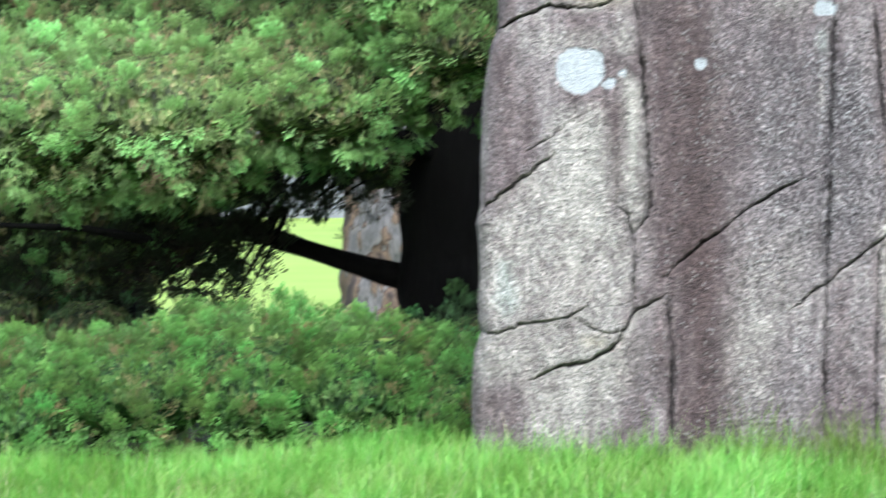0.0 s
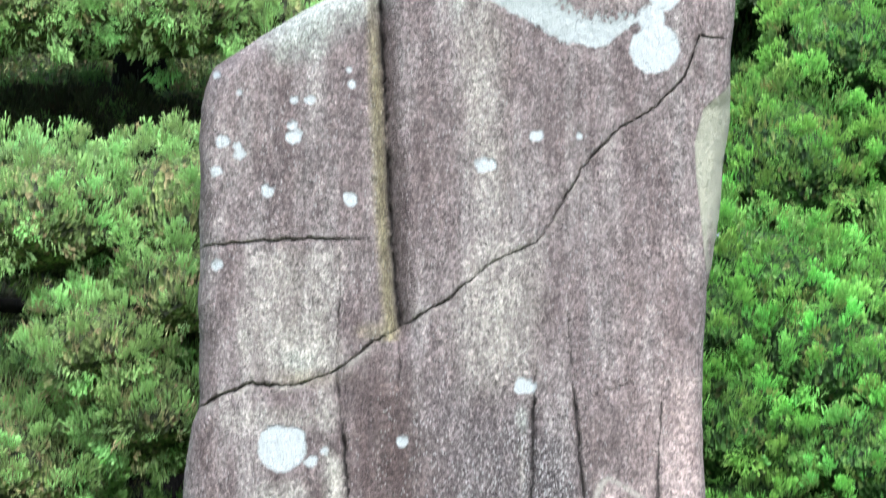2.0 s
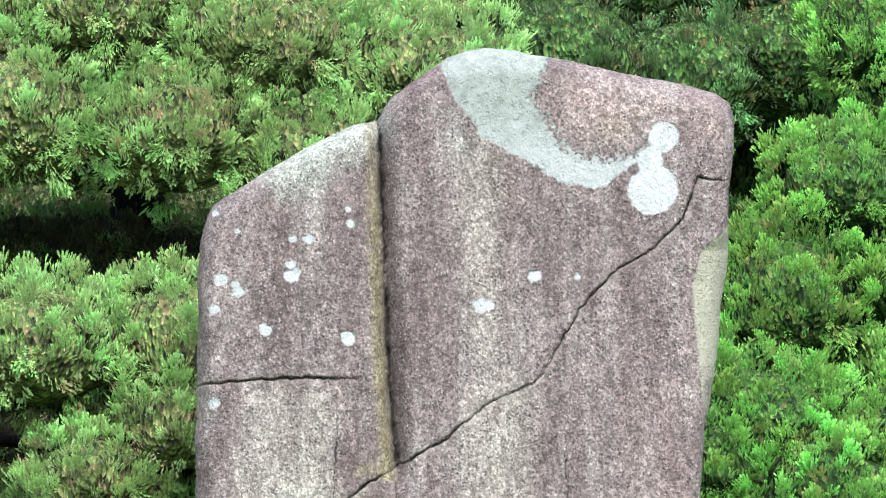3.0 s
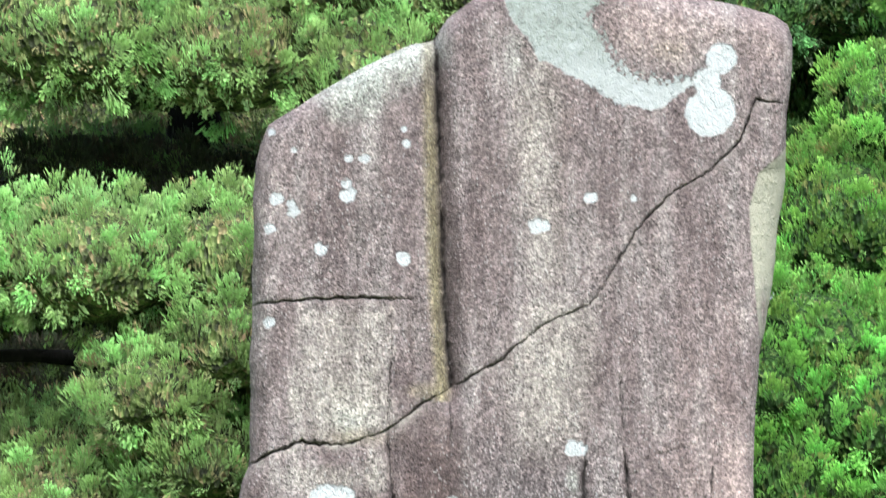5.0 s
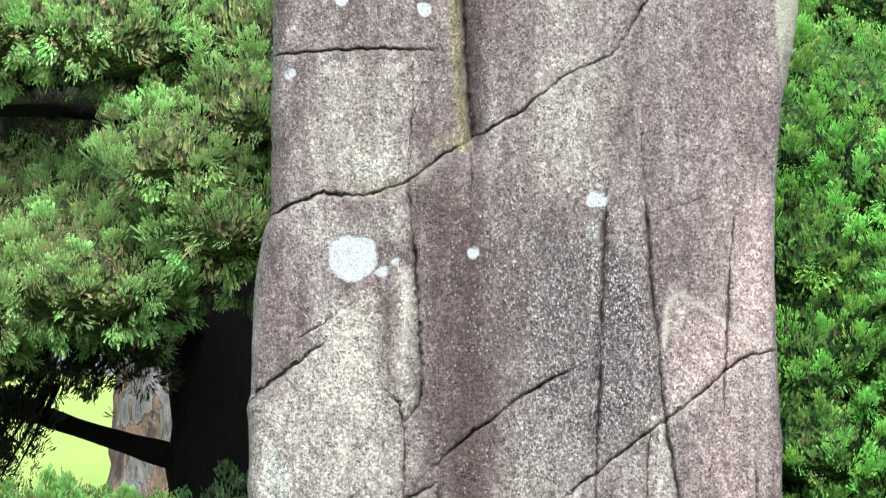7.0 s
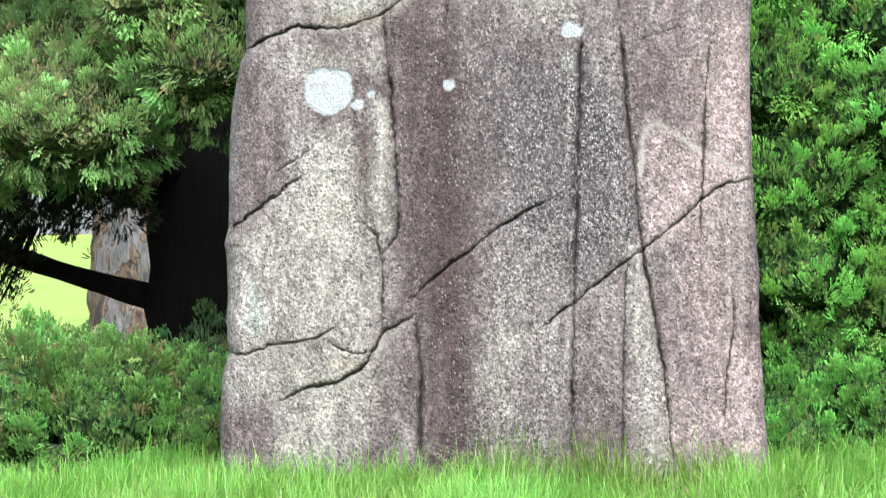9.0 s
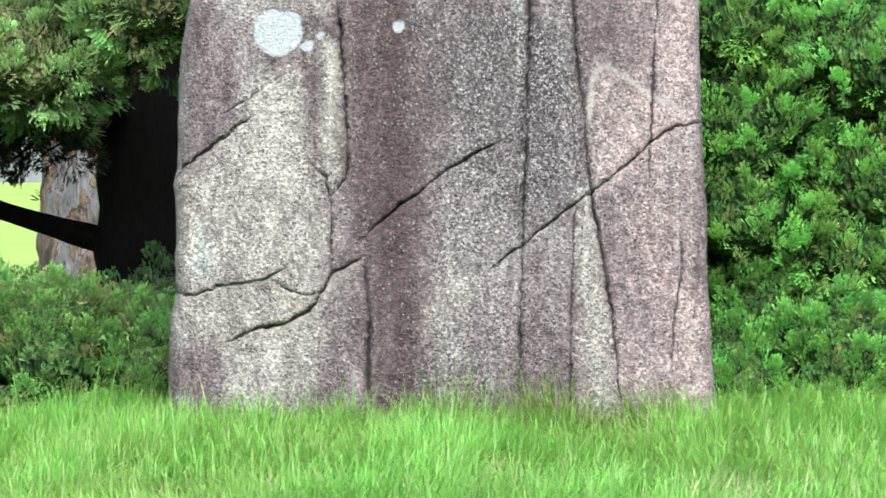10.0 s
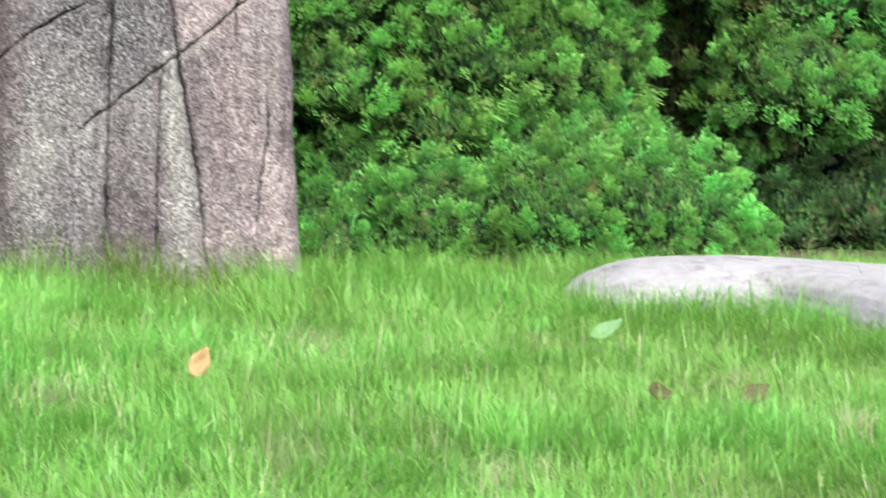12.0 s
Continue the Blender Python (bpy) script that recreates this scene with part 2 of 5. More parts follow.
# sprays under the canopy: its shade is put into these near-black colours
SHADE_DARK = leafy_material("shade_darkened_sprays", (0.015, 0.015, 0.01), (0.03, 0.045, 0.022), (0.05, 0.09, 0.04), (0.05, 0.038, 0.025), through=0.2)
INNER = shaded_inner_material("shaded_inner_juniper", [(0.0, (0.035, 0.042, 0.03)), (0.45, (0.1, 0.135, 0.055)), (0.8, (0.17, 0.25, 0.085)), (1.0, (0.26, 0.2, 0.125))])
DENSE = shaded_inner_material("shaded_inner_evergreen", [(0.0, (0.014, 0.028, 0.014)), (0.45, (0.034, 0.085, 0.024)), (0.8, (0.07, 0.16, 0.04)), (1.0, (0.1, 0.105, 0.045))])
# near-black bark: the trunk's deep shade is put into the colour
BARK = simple("shade_dark_fibrous_bark", (0.003, 0.0032, 0.0034), (0.008, 0.0075, 0.0075), 18, 0.95, (3, 3, 0.3), 0.03)
FLAKING = patchy_bark()
SOIL = simple("lawn_thatch", (0.035, 0.072, 0.018), (0.09, 0.15, 0.036), 9)
LITTER = simple("needle_litter", (0.02, 0.015, 0.01), (0.055, 0.042, 0.028), 24)
MEADOW = simple("far_lawn", (0.12, 0.19, 0.036), (0.16, 0.23, 0.052), 0.4)
BOULDER = boulder_material()
RENDERED = simple("grey_masonry", (0.1, 0.113, 0.125), (0.14, 0.153, 0.165), 1.5)
TAN_LEAF = simple("dry_leaf", (0.16, 0.1, 0.042), (0.26, 0.18, 0.085), 30, 0.6, relief=0.002)
BROWN_LEAF = simple("brown_leaf", (0.03, 0.034, 0.01), (0.056, 0.056, 0.018), 30, 0.7, relief=0.002)
PALE_LEAF = simple("bleached_leaf", (0.055, 0.12, 0.042), (0.09, 0.172, 0.07), 30, 0.6, relief=0.002)


# ---- building tools ----
def lattice(x, y, z=None, seed=0):
    """Smooth value noise in -1..1 for arrays."""
    z = np.zeros_like(x) if z is None else z
    i = [np.floor(v).astype(np.int64) for v in (x, y, z)]
    f = [v - k for v, k in zip((x, y, z), i)]
    f = [v * v * (3 - 2 * v) for v in f]
    out = np.zeros_like(x)
    for dx in (0, 1):
        for dy in (0, 1):
            for dz in (0, 1):
                k = ((i[0] + dx) * 374761393 + (i[1] + dy) * 668265263 + (i[2] + dz) * 2147483647 + seed * 974711) & 0xFFFFFFFF
                k = ((k ^ (k >> 13)) * 1274126177) & 0xFFFFFFFF
                v = ((k ^ (k >> 16)) & 0xFFFF) / 32767.5 - 1
                out += v * (f[0] if dx else 1 - f[0]) * (f[1] if dy else 1 - f[1]) * (f[2] if dz else 1 - f[2])
    return out


def cloudy(x, y, z=None, seed=0, octaves=4):
    z = np.zeros_like(x) if z is None else z
    return sum(lattice(x * 2**o, y * 2**o, z * 2**o, seed + o) / 2**o for o in range(octaves)) / 1.6


def mesh_of(name, verts, faces, mats, smooth=True, which=None, attrs=None):
    """A mesh from arrays: verts (n, 3); faces as arrays of quads and of triangles."""
    me = bpy.data.meshes.new(name)
    me.vertices.add(len(verts))
    me.vertices.foreach_set("co", np.asarray(verts, np.float32).ravel())
    loops = np.concatenate([np.asarray(f).ravel() for f in faces]).astype(np.int32)
    sizes = np.concatenate([np.full(len(f), f.shape[1], np.int32) for f in faces])
    me.loops.add(len(loops))
    me.loops.foreach_set("vertex_index", loops)
    me.polygons.add(len(sizes))
    me.polygons.foreach_set("loop_start", np.r_[0, np.cumsum(sizes)[:-1]].astype(np.int32))
    me.polygons.foreach_set("loop_total", sizes)
    me.polygons.foreach_set("use_smooth", np.full(len(sizes), smooth))
    for mat in mats:
        me.materials.append(mat)
    if which is not None:
        me.polygons.foreach_set("material_index", np.asarray(which, np.int32))
    me.update()
    for key, vals in (attrs or {}).items():
        me.attributes.new(key, "FLOAT", "POINT").data.foreach_set("value", np.asarray(vals, np.float32))
    me.validate()
    return me


def part(name, data, parent=None, label=""):
    ob = new(name, data)
    ob.parent = parent
    return tagged(ob, label) if label else ob


def thing(name, label, category, place=(0, 0, 0), group="", kind=""):
    ob = new(name)
    ob.location = place
    return tagged(ob, label, category, group, kind)


def tube(points, radii, sides=14, rough=0.06, seed=0):
    """A limb along points with its own radii, knobbly; returns verts and quads."""
    pts, vs = [Vector(p) for p in points], []
    fine, rad = [], []
    for k in range(len(pts) - 1):
        for s in range(6):
            fine.append(pts[k].lerp(pts[k + 1], s / 6))
            rad.append(radii[k] + (radii[k + 1] - radii[k]) * s / 6)
    fine.append(pts[-1]), rad.append(radii[-1])
    for k, (p, r) in enumerate(zip(fine, rad)):
        d = (fine[min(k + 1, len(fine) - 1)] - fine[max(k - 1, 0)]).normalized()
        a = d.cross(Vector((0.3, 1, 0.2))).normalized()
        b = d.cross(a)
        for s in range(sides):
            w = 2 * math.pi * s / sides
            o = a * math.cos(w) + b * math.sin(w)
            q = 1 + rough * 2 * noise.noise((p + o * r) * 6 + Vector((seed, 0, 0)))
            vs.append(p + o * r * q)
    quads = [(k * sides + s, k * sides + (s + 1) % sides, (k + 1) * sides + (s + 1) % sides, (k + 1) * sides + s)
             for k in range(len(fine) - 1) for s in range(sides)]
    return np.array(vs), np.array(quads)


def ground_height(x, y):
    front = -0.004 * np.minimum(y, 0) ** 2
    back = -0.14 * np.clip((y - 1.5) / 5, 0, 1)
    dip = np.clip((-0.75 - x) / 1.5, 0, 1)
    return -0.09 + front + back - 0.11 * dip * dip * (3 - 2 * dip) + 0.018 * cloudy(x * 0.9, y * 0.9, seed=5, octaves=3)


# ---- ground ----
def ground():
    ax = np.unique(np.r_[np.linspace(-400, -8, 30), np.linspace(-8, 8, 101), np.linspace(8, 400, 30)])
    ay = np.unique(np.r_[np.linspace(-300, -14, 25), np.linspace(-14, 8, 121), np.linspace(8, 900, 45)])
    x, y = np.meshgrid(ax, ay)
    z = ground_height(x, y)
    far = np.clip((np.hypot(x, y) - 30) / 200, 0, 1)
    z = z * (1 - far) - 0.25 * far
    v = np.c_[x.ravel(), y.ravel(), z.ravel()]
    k = np.arange(len(v)).reshape(x.shape)
    q = np.stack([k[:-1, :-1], k[:-1, 1:], k[1:, 1:], k[1:, :-1]], -1).reshape(-1, 4)
    mid = v[q].mean(1)
    which = (mid[:, 1] > 7.5).astype(int)
    which[(mid[:, 1] > 1.45 + 0.15 * np.sin(mid[:, 0] * 5)) & (mid[:, 1] < 6) & (np.abs(mid[:, 0]) < 7)] = 2
    ob = new("ground", mesh_of("ground", v, [q], [SOIL, MEADOW, LITTER], True, which))
    tagged(ob, "gently sloping lawn ground under long green grass", "ground", kind="structure")


ground()


# ---- the standing stone ----
LEFT = [(-0.2, -0.985), (0.09, -0.972), (0.19, -0.969), (0.3, -0.962), (0.38, -0.942), (0.42, -0.951), (0.65, -0.948), (0.77, -0.957), (0.83, -0.94),
        (0.97, -0.94), (1.17, -0.933), (1.29, -0.922), (1.39, -0.903), (1.46, -0.874), (1.52, -0.873), (1.84, -0.879), (2.05, -0.877), (2.35, -0.876),
        (2.56, -0.866), (2.7, -0.826)]
RIGHT = [(-0.2, 1.0), (0.02, 0.994), (0.19, 0.983), (0.5, 0.966), (0.8, 0.951), (0.99, 0.94), (1.3, 0.929), (1.6, 0.933), (1.72, 0.938), (1.89, 0.95),
         (1.97, 0.97), (2.13, 0.992), (2.31, 1.014), (2.5, 1.037), (2.75, 1.051), (2.91, 1.068), (3.2, 1.07)]
TOP = [(-0.89, 2.62), (-0.827, 2.69), (-0.634, 2.819), (-0.47, 2.917), (-0.306, 2.986), (-0.235, 3.0), (-0.183, 3.08), (-0.1, 3.147), (0.023, 3.236),
       (0.09, 3.262), (0.16, 3.27), (0.26, 3.264), (0.374, 3.244), (0.539, 3.207), (0.745, 3.166), (0.91, 3.134), (1.0, 3.108), (1.05, 3.075), (1.075, 3.0)]
CRACKS = []


def crack(pts, half, deep, proud=0.0, fade=0.0, lip=0.0):
    """A crack along points in x and z: half width, depth, how far the rock above stands proud, the length over which it
    fades in, how strongly its lower lip is coloured as lit.
    """
    CRACKS.append((pts, half, deep, proud, fade, lip))


crack([(-0.226, 3.02), (-0.213, 2.768), (-0.202, 2.458), (-0.187, 2.129), (-0.171, 1.884), (-0.157, 1.749)], 0.016, 0.05)
crack([(-0.157, 1.749), (-0.158, 1.603), (-0.161, 1.5)], 0.006, 0.02)
crack([(-0.9, 2.034), (-0.69, 2.063), (-0.466, 2.067), (-0.283, 2.057)], 0.0065, 0.022, 0.004)
crack([(-0.9, 1.45), (-0.8, 1.505), (-0.687, 1.549), (-0.546, 1.539), (-0.39, 1.591), (-0.263, 1.683), (-0.157, 1.749)], 0.0075, 0.024, 0.008, lip=0.9)
crack([(-0.157, 1.749), (0.019, 1.847), (0.161, 1.97), (0.353, 2.063), (0.434, 2.197), (0.505, 2.32), (0.628, 2.454), (0.77, 2.537), (0.873, 2.641), (0.937, 2.801), (1.03, 2.784)], 0.0065, 0.022, 0.004, lip=0.3)
crack([(-0.384, 1.591), (-0.368, 1.42), (-0.352, 1.24), (-0.341, 1.104), (-0.329, 0.92), (-0.335, 0.8), (-0.388, 0.739)], 0.011, 0.034)
crack([(-0.473, 0.851), (-0.412, 0.8), (-0.392, 0.739), (-0.388, 0.597), (-0.386, 0.455)], 0.012, 0.028)
crack([(-0.96, 0.79), (-0.9, 0.845), (-0.837, 0.891), (-0.736, 0.972), (-0.67, 1.02)], 0.009, 0.026, 0.01, lip=0.5)
crack([(-0.776, 1.023), (-0.655, 1.104), (-0.553, 1.174)], 0.006, 0.014)
crack([(-0.97, 0.395), (-0.92, 0.378), (-0.879, 0.37), (-0.798, 0.405), (-0.697, 0.415), (-0.62, 0.44), (-0.555, 0.475)], 0.0075, 0.024, 0.014, lip=0.9)
crack([(-0.595, 0.425), (-0.494, 0.374), (-0.43, 0.382)], 0.007, 0.022)
crack([(-0.768, 0.202), (-0.656, 0.252), (-0.555, 0.273), (-0.453, 0.334), (-0.382, 0.451), (-0.271, 0.516)], 0.0095, 0.034, 0.016, lip=1.0)
crack([(-0.291, 0.567), (-0.169, 0.678), (-0.088, 0.739), (0.013, 0.82), (0.115, 0.881), (0.236, 0.931)], 0.008, 0.028)
crack([(0.176, 0.465), (0.297, 0.557), (0.439, 0.678), (0.54, 0.743), (0.661, 0.84), (0.763, 0.931), (0.843, 0.986), (0.95, 0.998)], 0.0072, 0.026, 0.006, lip=0.35)
crack([(0.334, 1.72), (0.321, 1.443), (0.312, 1.15), (0.307, 0.901), (0.297, 0.577), (0.293, 0.293), (0.287, -0.05)], 0.0118, 0.03, 0.0, fade=0.3)
crack([(0.44, 1.9), (0.467, 1.505), (0.49, 1.23), (0.519, 1.002), (0.54, 0.743), (0.581, 0.536), (0.622, 0.292), (0.66, -0.05)], 0.0118, 0.03, 0.0, fade=0.45)
crack([(-0.266, 0.512), (-0.254, 0.293), (-0.251, -0.05)], 0.0125, 0.028)
crack([(0.485, 0.72), (0.476, 0.374), (0.47, -0.05)], 0.014, 0.018)
crack([(0.79, 1.63), (0.77, 1.3), (0.762, 1.103), (0.747, 0.78)], 0.011, 0.016, 0.0, fade=0.4)
crack([(-0.375, 2.05), (-0.372, 1.85), (-0.39, 1.6)], 0.006, 0.014)
crack([(0.5, 1.48), (0.6, 1.52), (0.7, 1.56)], 0.006, 0.01)
crack([(-0.62, 0.42), (-0.6, 0.3)], 0.006, 0.008)
crack([(0.86, 0.62), (0.872, 0.47), (0.845, 0.3), (0.835, 0.1)], 0.009, 0.012)
# lichen spots: x, z, radius
SPOTS = [
    (-0.813, 2.663, 0.012), (-0.731, 2.601, 0.01), (-0.79, 2.422, 0.022), (-0.729, 2.375, 0.02), (-0.737, 2.405, 0.014), (-0.814, 2.313, 0.018),
    (-0.63, 2.241, 0.024), (-0.534, 2.571, 0.014), (-0.477, 2.571, 0.018), (-0.535, 2.437, 0.028), (-0.54, 2.478, 0.018), (-0.325, 2.627, 0.016),
    (-0.336, 2.681, 0.01), (-0.334, 2.211, 0.025), (0.145, 2.335, 0.026), (0.175, 2.337, 0.022), (0.34, 2.438, 0.022), (0.494, 2.438, 0.012),
    (-0.811, 1.975, 0.019), (0.77, 2.755, 0.09), (0.81, 2.948, 0.056), (0.758, 2.865, 0.05), (0.284, 1.538, 0.03), (0.31, 1.53, 0.022),
    (-0.15, 1.34, 0.02), (-0.579, 1.318, 0.088), (-0.476, 1.269, 0.022), (-0.428, 1.306, 0.014)]
# the long lichen crust below the crest: its outline in x and z
CRUST = [(-0.003, 3.2), (0.02, 3.4), (0.43, 3.4), (0.39, 3.228), (0.355, 3.155), (0.335, 3.103), (0.397, 2.989), (0.43, 2.94), (0.51, 2.875), (0.612, 2.862),
         (0.694, 2.885), (0.725, 2.859), (0.684, 2.828), (0.643, 2.807), (0.603, 2.765), (0.531, 2.754), (0.429, 2.784), (0.286, 2.875), (0.152, 2.935), (0.111, 3.017), (0.059, 3.079)]


def polyline(px, pz, pts):
    """Distance of points from a polyline."""
    best = np.full(px.shape, 9.0)
    for (x0, z0), (x1, z1) in zip(pts[:-1], pts[1:]):
        dx, dz = x1 - x0, z1 - z0
        t = np.clip(((px - x0) * dx + (pz - z0) * dz) / (dx * dx + dz * dz), 0, 1)
        best = np.minimum(best, np.hypot(px - x0 - t * dx, pz - z0 - t * dz))
    return best


def spot(x, z, cx, cz, rx, rz, soft=1.0):
    return np.clip(np.exp(-(((x - cx) / rx) ** 2 + ((z - cz) / rz) ** 2) ** soft), 0, 1)


def outline(x, z, pts):
    """Distance into a closed outline, negative outside it."""
    inside = np.zeros(x.shape, bool)
    for (x0, z0), (x1, z1) in zip(pts, pts[1:] + pts[:1]):
        if z0 != z1:
            inside ^= ((z0 > z) != (z1 > z)) & (x < x0 + (z - z0) * (x1 - x0) / (z1 - z0))
    d = polyline(x, z, pts + pts[:1])
    return np.where(inside, d, -d)


def patch(x, z, pts, soft=0.04):
    """1 inside an outline, falling to 0 across its soft edge."""
    return np.clip(0.5 + outline(x, z, pts) / soft * 0.5, 0, 1)


def standing_stone():
    nx, nz, deep = 450, 710, 0.32
    lz, lx = np.array(LEFT).T
    rz, rx = np.array(RIGHT).T
    tx, tz = np.array(TOP).T
    s, v = np.meshgrid(np.linspace(0, 1, nx), np.linspace(0, 1, nz))
    # gather columns and rows a little towards the rim, where the stone rounds off
    s = 0.5 - 0.5 * np.cos(np.pi * s) * 0.35 + (s - 0.5) * 0.65
    v = v + 0.06 * np.sin(np.pi * v) * v
    x = -0.87 + 1.92 * s
    for _ in range(3):
        top = np.interp(x, tx, tz)
        z = -0.2 + (top + 0.2) * v
        wig = 0.007 * cloudy(z * 7, z * 0 + 3, seed=9)
        xl, xr = np.interp(z, lz, lx) + wig, np.interp(z, rz, rx) - 0.006 * cloudy(z * 6, z * 0 + 8, seed=4)
        x = xl + (xr - xl) * s
    z = z + 0.008 * cloudy(x * 6, x * 0, seed=2) * v**8
    # rounding towards the outline
    dl, dr, dt = x - xl, xr - x, (np.interp(x, tx, tz) - z) * 0.86
    rl = 0.07 + 0.03 * cloudy(z * 3, z * 0, seed=11)
    rr = 0.035 + 0.02 * np.exp(-((z - 2.25) / 0.42) ** 2)

    def rim(d, r, flat=1.0):
        q = np.clip(d / r, 0, 1)
        return r * flat * (1 - np.sqrt(np.clip(1 - (1 - q) ** 2, 0, 1)))

    y = -deep + rim(dl, rl, 1.4) + rim(dr, rr, 1.3) + rim(dt, 0.08, 1.3)
    y = np.minimum(y, 0)
    y += -0.05 * np.sin(np.pi * np.clip(s, 0, 1)) + 0.03 * np.clip((z - 1.2) / 2, -1, 1)
    inner = np.clip(np.minimum(np.minimum(dl, dr), dt) / 0.04, 0, 1)
    # slow waviness, flutes and fine relief
    y += 0.016 * cloudy(x * 2.2, z * 0.8, seed=21) * inner
    y += 0.007 * cloudy(x * 9, z * 2.2, seed=31) * inner + 0.0022 * cloudy(x * 45, z * 32, seed=41, octaves=3)
    # the upper left block stands back towards the long groove
    g = np.interp(z, [1.749, 1.884, 2.129, 2.458, 2.768, 3.02], [-0.157, -0.171, -0.187, -0.202, -0.213, -0.226])
    up = 1 / (1 + np.exp(-(z - 1.70) / 0.02))
    side = x - g
    y += up * (0.075 * np.clip(1 - (side - 0.008) / 0.07, 0, 1) ** 1.7 * (side > 0) + 0.075 * np.clip(1 + side / 0.05, 0, 1) ** 1.3 * (side <= 0))
    # split-off facet high on one edge
    facet = np.interp(z, [1.92, 1.945, 2.044, 2.165, 2.29, 2.41, 2.533, 2.6, 2.68], [0.97, 0.944, 0.934, 0.924, 0.911, 0.907, 0.94, 1.02, 1.07]) + 0.008 * cloudy(z * 9, z * 0, seed=77)
    y += 0.5 * np.maximum(0, x - facet) * (z > 1.93) * (z < 2.68)
    # left column below stands a little proud of the fluted face
    c = np.interp(z, [-0.2, 0.45, 0.75, 0.92, 1.1, 1.6], [-0.38, -0.387, -0.36, -0.329, -0.341, -0.384])
    low = 1 / (1 + np.exp((z - 1.55) / 0.02)) / (1 + np.exp(-(z - 0.3) / 0.05))
    y -= low * 0.022 / (1 + np.exp((x - c) / 0.008)) * np.exp(-np.maximum(c - x, 0) / 0.35)
    wx = x + 0.004 * cloudy(x * 16, z * 16, seed=51) + 0.006 * cloudy(x * 48, z * 48, seed=52, octaves=3)
    wz = z + 0.006 * cloudy(x * 16, z * 16, seed=61) + 0.008 * cloudy(x * 48, z * 48, seed=62, octaves=3)
    seam, lip = np.full_like(x, 3.0), np.zeros_like(x)
    for k, (pts, half, dep, proud, fade, lit_lip) in enumerate(CRACKS):
        d = polyline(wx, wz, pts)
        vary = np.clip(0.84 + 0.8 * cloudy(x * 9, z * 9, seed=70 + k), 0.5, 1.3)
        if k:
            ends = np.minimum(*(np.hypot(wx - e[0], wz - e[1]) for e in (pts[0], pts[-1])))
            vary = vary * np.clip(0.25 + ends / 0.1, 0, 1)
        if fade:
            vary = vary * np.clip((pts[0][1] - z) / fade, 0, 1)
        cut = np.exp(-((d / (half * (0.34 + 0.22 * vary))) ** 2)) * 0.85 + np.exp(-d / (half * 1.8)) * 0.15
        y += dep * vary * cut
        seam = np.minimum(seam, d / (half * np.clip(vary, 0.12, 1.2) * 0.62))
        if proud or lit_lip:
            px, pz = np.array(pts).T
            o = np.argsort(px)
            over = wz - np.interp(wx, px[o], pz[o])
            span = np.clip((wx - px.min()) / 0.06, 0, 1) * np.clip((px.max() - wx) / 0.06, 0, 1)
            y -= proud * span / (1 + np.exp(-over / 0.006)) * np.exp(-np.maximum(over, 0) / 0.16)
            # the lower side of a crack only is coloured pale, as if lit
            lip = np.maximum(lip, lit_lip * span * (over < 0) * np.clip(0.55 + 0.9 * cloudy(x * 22, z * 22, seed=88), 0, 1) * np.exp(-(((d - half) / 0.018) ** 2)))
    front = np.stack([x, y, z], -1).reshape(-1, 3)
    k = np.arange(nx * nz).reshape(nz, nx)
    q1 = np.stack([k[:-1, :-1], k[:-1, 1:], k[1:, 1:], k[1:, :-1]], -1).reshape(-1, 4)
    # the back, coarser
    i, j = np.unique(np.r_[np.arange(0, nz, 10), nz - 1]), np.unique(np.r_[np.arange(0, nx, 8), nx - 1])
    bx, bz = x[np.ix_(i, j)], z[np.ix_(i, j)]
    bump_in = np.clip(np.minimum(np.minimum(dl, dr), dt)[np.ix_(i, j)] / 0.12, 0, 1)
    by = y[np.ix_(i, j)] * (1 - np.sqrt(1 - (1 - bump_in) ** 2)) + (0.3 + 0.03 * cloudy(bx * 3, bz * 3, seed=81)) * np.sqrt(1 - (1 - bump_in) ** 2)
    rimmed = np.zeros_like(bx, bool)
    rimmed[:, [0, -1]] = True
    rimmed[-1] = True
    by[rimmed] = y[np.ix_(i, j)][rimmed]
    back = np.stack([bx, by, bz], -1).reshape(-1, 3)
    kb = np.arange(len(back)).reshape(bx.shape) + len(front)
    q2 = np.stack([kb[:-1, :-1], kb[1:, :-1], kb[1:, 1:], kb[:-1, 1:]], -1).reshape(-1, 4)
    vv = np.concatenate([front, back]) + [0, 0.36, 0]
    X, Z = vv[:, 0].copy(), vv[:, 2].copy()
    # the outline above was taken at the face; what lies deeper is that much larger
    grow = 1 + vv[:, 1] / 11.3
    vv[:, 0], vv[:, 2] = -0.12 + (X + 0.12) * grow, 1.0 + (Z - 1.0) * grow
    # crusts, stains and bleached zones, in metres on the face
    lich = np.full(len(vv), -1.0)
    for cx, cz, r in SPOTS:
        lich = np.maximum(lich, r - np.hypot(X - cx, Z - cz) + (0.42 if r < 0.04 else 0.13) * r * cloudy((X - cx) / r * 1.3 + cx * 9, (Z - cz) / r * 1.3, seed=91, octaves=3))
    long_crust = outline(X, Z, CRUST) + 0.012 * cloudy(X * 16, Z * 16, seed=93, octaves=4)
    aged = np.clip((long_crust - lich) / 0.02, 0, 1) * (Z > 2.72) * np.clip(0.25 + (Z - 2.8) / 0.3, 0.25, 1)
    # frayed along its upper border only
    ragged = np.clip(spot(X, Z, 0.42, 3.02, 0.1, 0.16) + spot(X, Z, 0.56, 2.9, 0.12, 0.07) + 0.6 * spot(X, Z, 0.3, 3.12, 0.07, 0.1), 0, 1)
